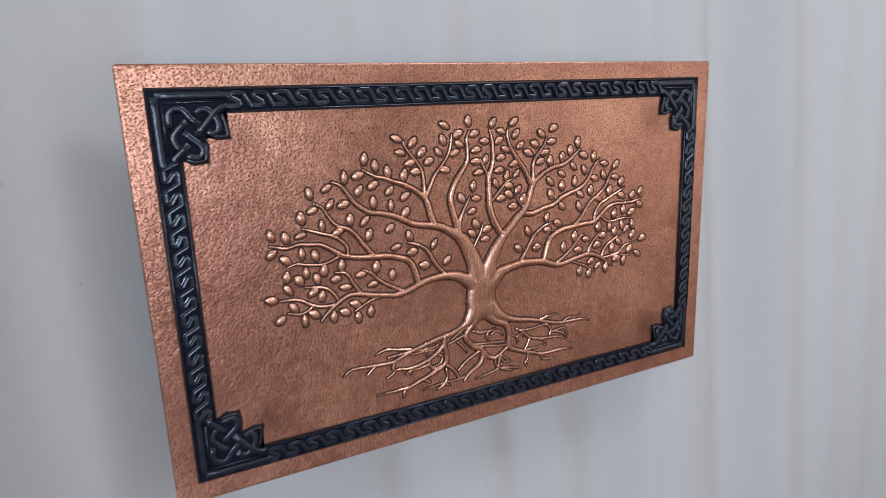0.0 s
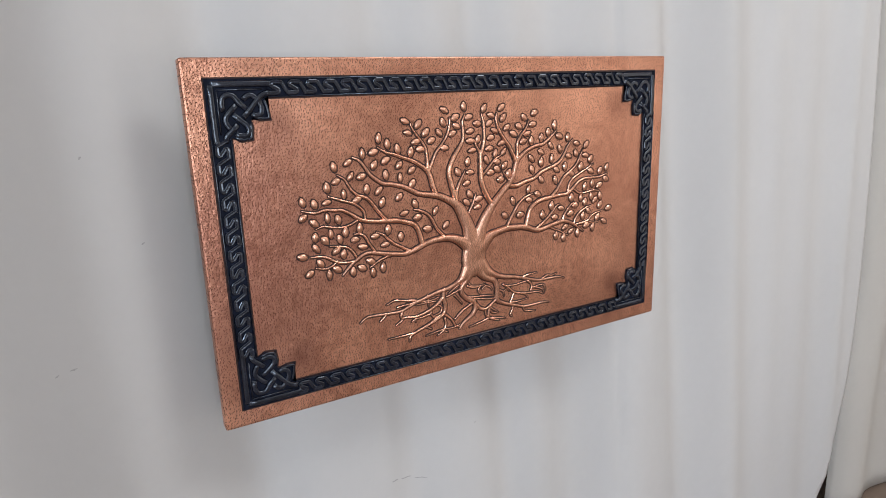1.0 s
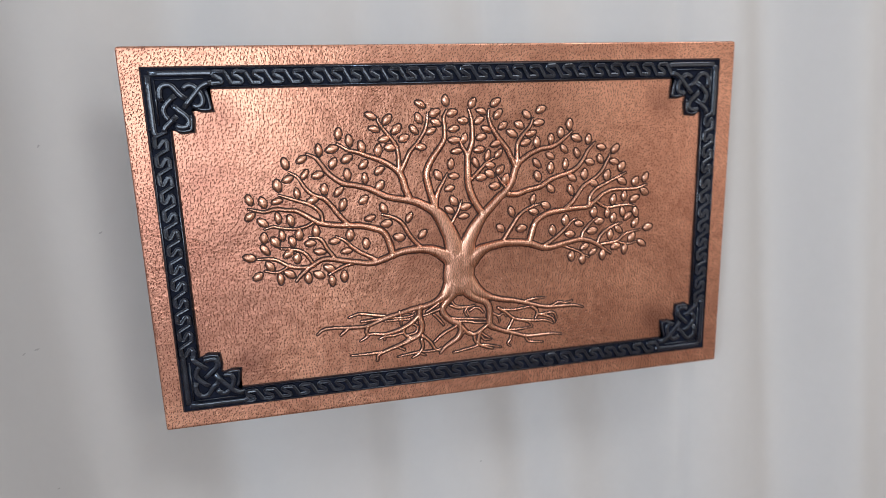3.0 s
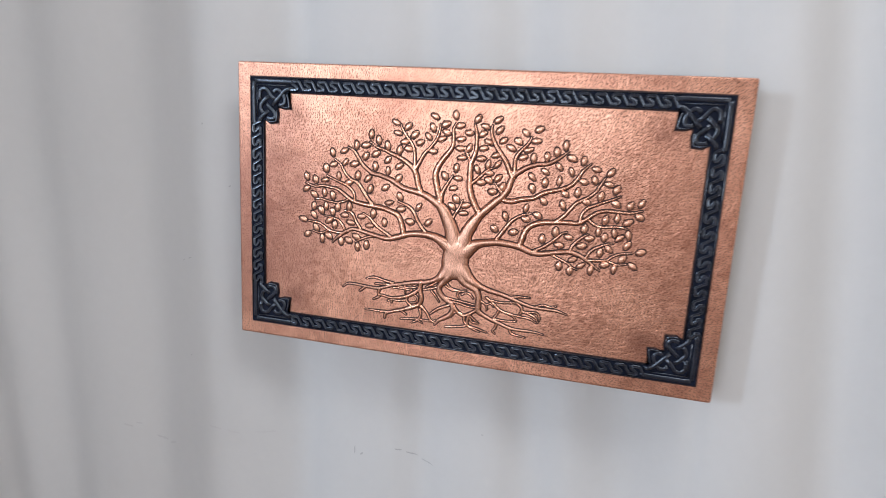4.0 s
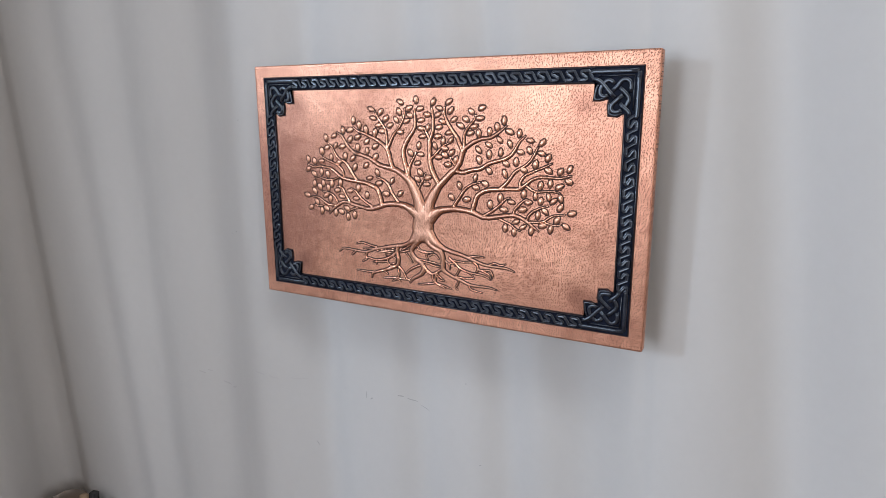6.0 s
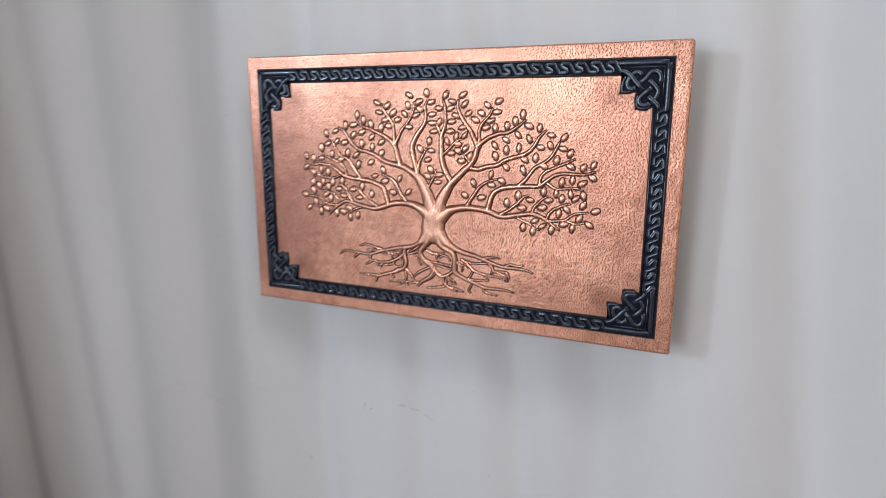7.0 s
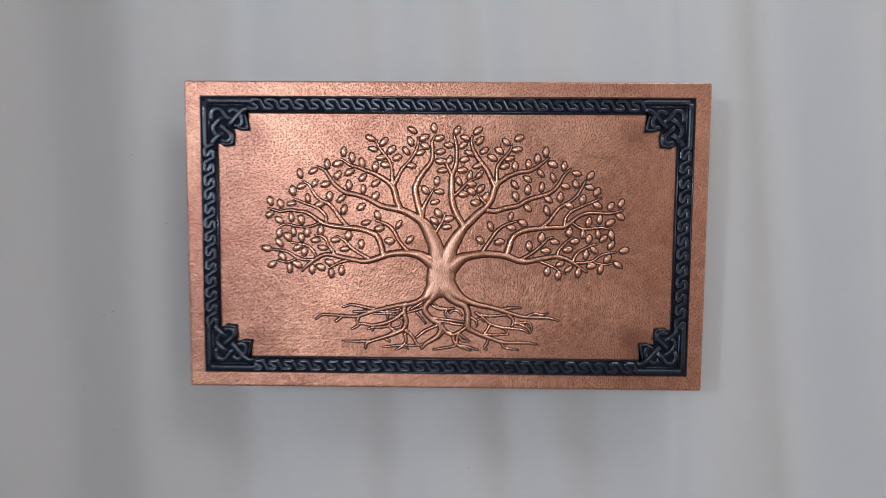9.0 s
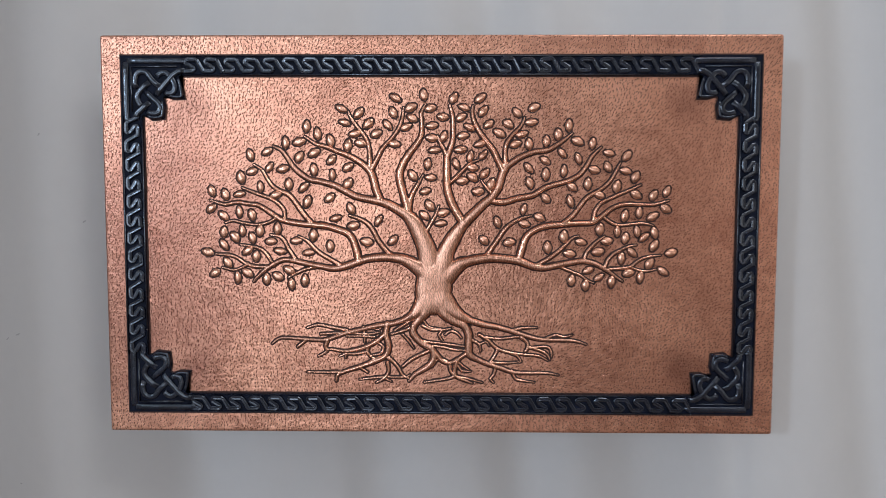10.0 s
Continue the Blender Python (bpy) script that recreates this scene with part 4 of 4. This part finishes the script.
def plate(name, pts, thick=0.0024, slope=1.2):
    """A flat raised plate with sloping edges, from its outline."""
    bm = bmesh.new()
    n = len(pts)
    area = sum(pts[i][0] * pts[(i + 1) % n][1] - pts[(i + 1) % n][0] * pts[i][1] for i in range(n))
    pts = pts if area > 0 else pts[::-1]
    low, top = [], []
    for i in range(n):
        a, b, c = (np.array(pts[(i + k) % n]) for k in (-1, 0, 1))
        e, f = (b - a) / np.hypot(*(b - a)), (c - b) / np.hypot(*(c - b))
        inward = np.array((-e[1] - f[1], e[0] + f[0]))
        inward = inward / max(0.5, np.hypot(*inward)) * slope
        low.append(bm.verts.new(at(*b, 0.001)))
        top.append(bm.verts.new(at(*(b + inward), -thick)))
    for i in range(n):
        j = (i + 1) % n
        bm.faces.new((low[i], low[j], top[j], top[i]))
    bm.faces.new(top)
    bmesh.ops.triangulate(bm, faces=[f for f in bm.faces if len(f.verts) > 4])
    bmesh.ops.recalc_face_normals(bm, faces=bm.faces[:])
    part(name, bm, BLACK_GROUND, BORDER)


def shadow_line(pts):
    """The dark tooled line round the border: a flat strip with shade in its colour."""
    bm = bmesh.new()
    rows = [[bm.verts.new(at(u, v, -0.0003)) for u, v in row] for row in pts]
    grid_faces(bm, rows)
    part("tooled_shade_line", bm, DARK_LINE, BORDER)


# the four straight bands, butted at the corner plates
CU, CV = 92.0, 88.0                          # reach of the corner plates along the band
for sv in (1, -1):
    plate("band", [(-BU + CU - 9, sv * BV), (BU - CU + 9, sv * BV), (BU - CU + 9, sv * (BV - BAND)), (-BU + CU - 9, sv * (BV - BAND))], 0.0021)
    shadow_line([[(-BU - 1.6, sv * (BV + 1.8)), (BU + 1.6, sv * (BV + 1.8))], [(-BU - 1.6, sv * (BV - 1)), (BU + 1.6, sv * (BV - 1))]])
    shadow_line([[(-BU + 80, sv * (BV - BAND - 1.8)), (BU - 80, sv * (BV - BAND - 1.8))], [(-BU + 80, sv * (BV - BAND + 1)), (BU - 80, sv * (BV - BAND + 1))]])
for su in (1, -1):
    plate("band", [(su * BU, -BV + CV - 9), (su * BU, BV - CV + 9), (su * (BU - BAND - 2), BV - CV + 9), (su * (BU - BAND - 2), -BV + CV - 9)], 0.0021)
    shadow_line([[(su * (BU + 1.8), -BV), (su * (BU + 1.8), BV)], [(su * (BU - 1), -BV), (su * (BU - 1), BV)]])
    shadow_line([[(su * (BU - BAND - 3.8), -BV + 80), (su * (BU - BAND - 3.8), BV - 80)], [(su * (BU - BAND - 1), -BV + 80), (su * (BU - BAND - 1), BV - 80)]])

# corner plates with their two pointed lobes, and the knot on them
OUTLINE = [(0, 0), (CU, 0), (CU, 30), (87, 31), (91, 42), (94, 63), (78, 63.5), (66, 60), (63.5, 62), (66, 72), (63.5, 92), (44, 94), (35, 88.5), (32, CV), (0, CV)]
KNOT = [(4.6, [(24, 49), (22, 39), (24, 29), (31, 24), (40, 26), (49, 37.5), (60.5, 47)]),
        (5.0, [(51, 59), (62, 47), (72, 35.5), (78.6, 28.6), (87, 23.6), (97, 22)]),
        (4.4, [(53, 33), (58, 27.5), (64, 25), (70, 27), (76.7, 34.7), (80.5, 44.4), (78.6, 52.8), (71, 55.5), (64, 51.5)]),
        (5.0, [(44.8, 37.5), (34, 47), (26.7, 55.5), (25, 62.5), (28.6, 71), (34, 75)]),
        (4.6, [(36, 51.5), (45, 60), (55.5, 69.4), (58.3, 78), (53.6, 84), (44, 84), (37, 80)]),
        (5.0, [(43.6, 66.8), (32.8, 77), (24.4, 84.7), (21.7, 95)])]
for su in (1, -1):
    for sv in (1, -1):
        c = corner(su, sv)
        plate("corner_plate", [c(p, q) for p, q in OUTLINE])
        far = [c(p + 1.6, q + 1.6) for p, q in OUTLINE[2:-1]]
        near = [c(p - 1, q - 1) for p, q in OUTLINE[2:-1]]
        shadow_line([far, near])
        rail("frame_bar", [(CU + 9, 13.5), (CU + 5, 9.6), (CU, 8.6), (60, 8.4), (30, 8.4), (8.4, 8.4)], 4.4, 3.6, c)
        rail("frame_bar", [(8.4, 8.4), (8.4, 30), (8.4, 60), (8.6, CV), (9.6, CV + 5), (13.5, CV + 9)], 4.4, 3.6, c)
        rail("frame_bar", [(84, 16.6), (16.6, 16.6)], 1.5, 2.2, c)
        rail("frame_bar", [(16.6, 16.6), (16.6, 82)], 1.5, 2.2, c)
        for height, strand in KNOT:
            rail("knot_strand", strand, 4.3, height * 0.92, c)
        rail("lobe_rim", [(84.5, 32), (87.5, 40), (89.5, 50), (90.2, 58.5), (87, 60.4), (78, 60.2), (68, 57.4)], 2.3, 3.4, c)
        rail("lobe_rim", [(60.5, 66), (62.2, 74), (61.4, 84), (59.6, 88.6), (55, 90), (46, 90.4), (37, 86)], 2.3, 3.4, c)


STRAND = ((1.2, 0), (0.98, 0.8), (0.6, 1.02), (0.0, 0.94), (-0.6, 1.02), (-0.98, 0.8), (-1.2, 0))   # a flat strand with rounded shoulders


def chamfered(pts, cut):
    """The polyline with each inner corner cut back on both sides."""
    out = [np.array(pts[0], float)]
    for a, b, c in zip(pts, pts[1:], pts[2:]):
        a, b, c = (np.array(q, float) for q in (a, b, c))
        for q in (a, c):
            out.append(b + (q - b) * min(0.45, cut / np.hypot(*(q - b))))
    return out + [np.array(pts[-1], float)]


def link_mesh(seed):
    """One turn of the angular meander: along the inner side, back across to the outer side, and slanting down to the next turn."""
    rng = random.Random(seed)
    pts = [(-9.6, -7.6), (4.2, -7.6), (7.0, -4.4), (-6.4, 3.6), (-4.0, 7.6), (9.8, 7.6), (19.8, -7.9)]
    pts = [(u + rng.uniform(-0.5, 0.5), v + rng.uniform(-0.4, 0.4)) for u, v in pts]
    path = chamfered(pts, 1.3)
    bm = bmesh.new()
    rows = []
    for i, (u, v) in enumerate(path):
        a, b = path[max(0, i - 1)], path[min(len(path) - 1, i + 1)]
        t = np.array((b[0] - a[0], b[1] - a[1]))
        t /= np.hypot(*t)
        k = i / (len(path) - 1)
        h = 3.0 - 0.8 * math.sin(k * math.pi * 2.0) - 1.0 * max(0.0, 0.1 - k) / 0.1
        w = 3.0 + rng.uniform(-0.15, 0.15)
        rows.append([bm.verts.new(((u - t[1] * s * w) / 1000, -up * h / 1000, (v + t[0] * s * w) / 1000)) for s, up in STRAND])
    grid_faces(bm, rows)
    bm.faces.new(rows[0])
    bm.faces.new(rows[-1])
    bmesh.ops.recalc_face_normals(bm, faces=bm.faces[:])
    return mesh_of("plait_link", bm, BLACK, smooth=False)


LINKS = [link_mesh(k) for k in range(6)]


def plait(u0, v0, u1, v1, count, turn):
    reach = max(abs(u1 - u0), abs(v1 - v0)) / count / 28
    for i in range(count):
        t = (i + 0.33) / count
        u, v = u0 + (u1 - u0) * t, v0 + (v1 - v0) * t
        x, y, z = at(u, v, -0.0020)
        ob = put_under("plait_link", random.choice(LINKS), BORDER)
        wob = random.uniform(-2.5, 2.5)
        ob.matrix_local = Matrix.Translation((x, y, z)) @ Matrix.Rotation(radians(-turn + wob), 4, "Y") @ Matrix.Diagonal((reach * random.uniform(0.98, 1.02), random.uniform(0.8, 1.15), random.uniform(1.05, 1.15), 1))


for sv in (1, -1):
    vm = sv * (BV - BAND / 2)
    plait(-BU + CU + 2, vm, BU - CU - 2, vm, 26, 0)
for su in (1, -1):
    um = su * (BU - BAND / 2 - 1)
    plait(um, -BV + CV + 2, um, BV - CV - 2, 13, 90)
for sv in (1, -1):
    for off in (1.6, BAND - 1.6):
        rail("rim", [(0, 0), (1, 0)], 1.3, 2.0, lambda p, q: ((BU - CU) * (2 * p - 1), sv * (BV - off)))
for su in (1, -1):
    for off in (1.6, BAND + 0.4):
        rail("rim", [(0, 0), (1, 0)], 1.3, 2.0, lambda p, q: (su * (BU - off), (BV - CV) * (2 * p - 1)))
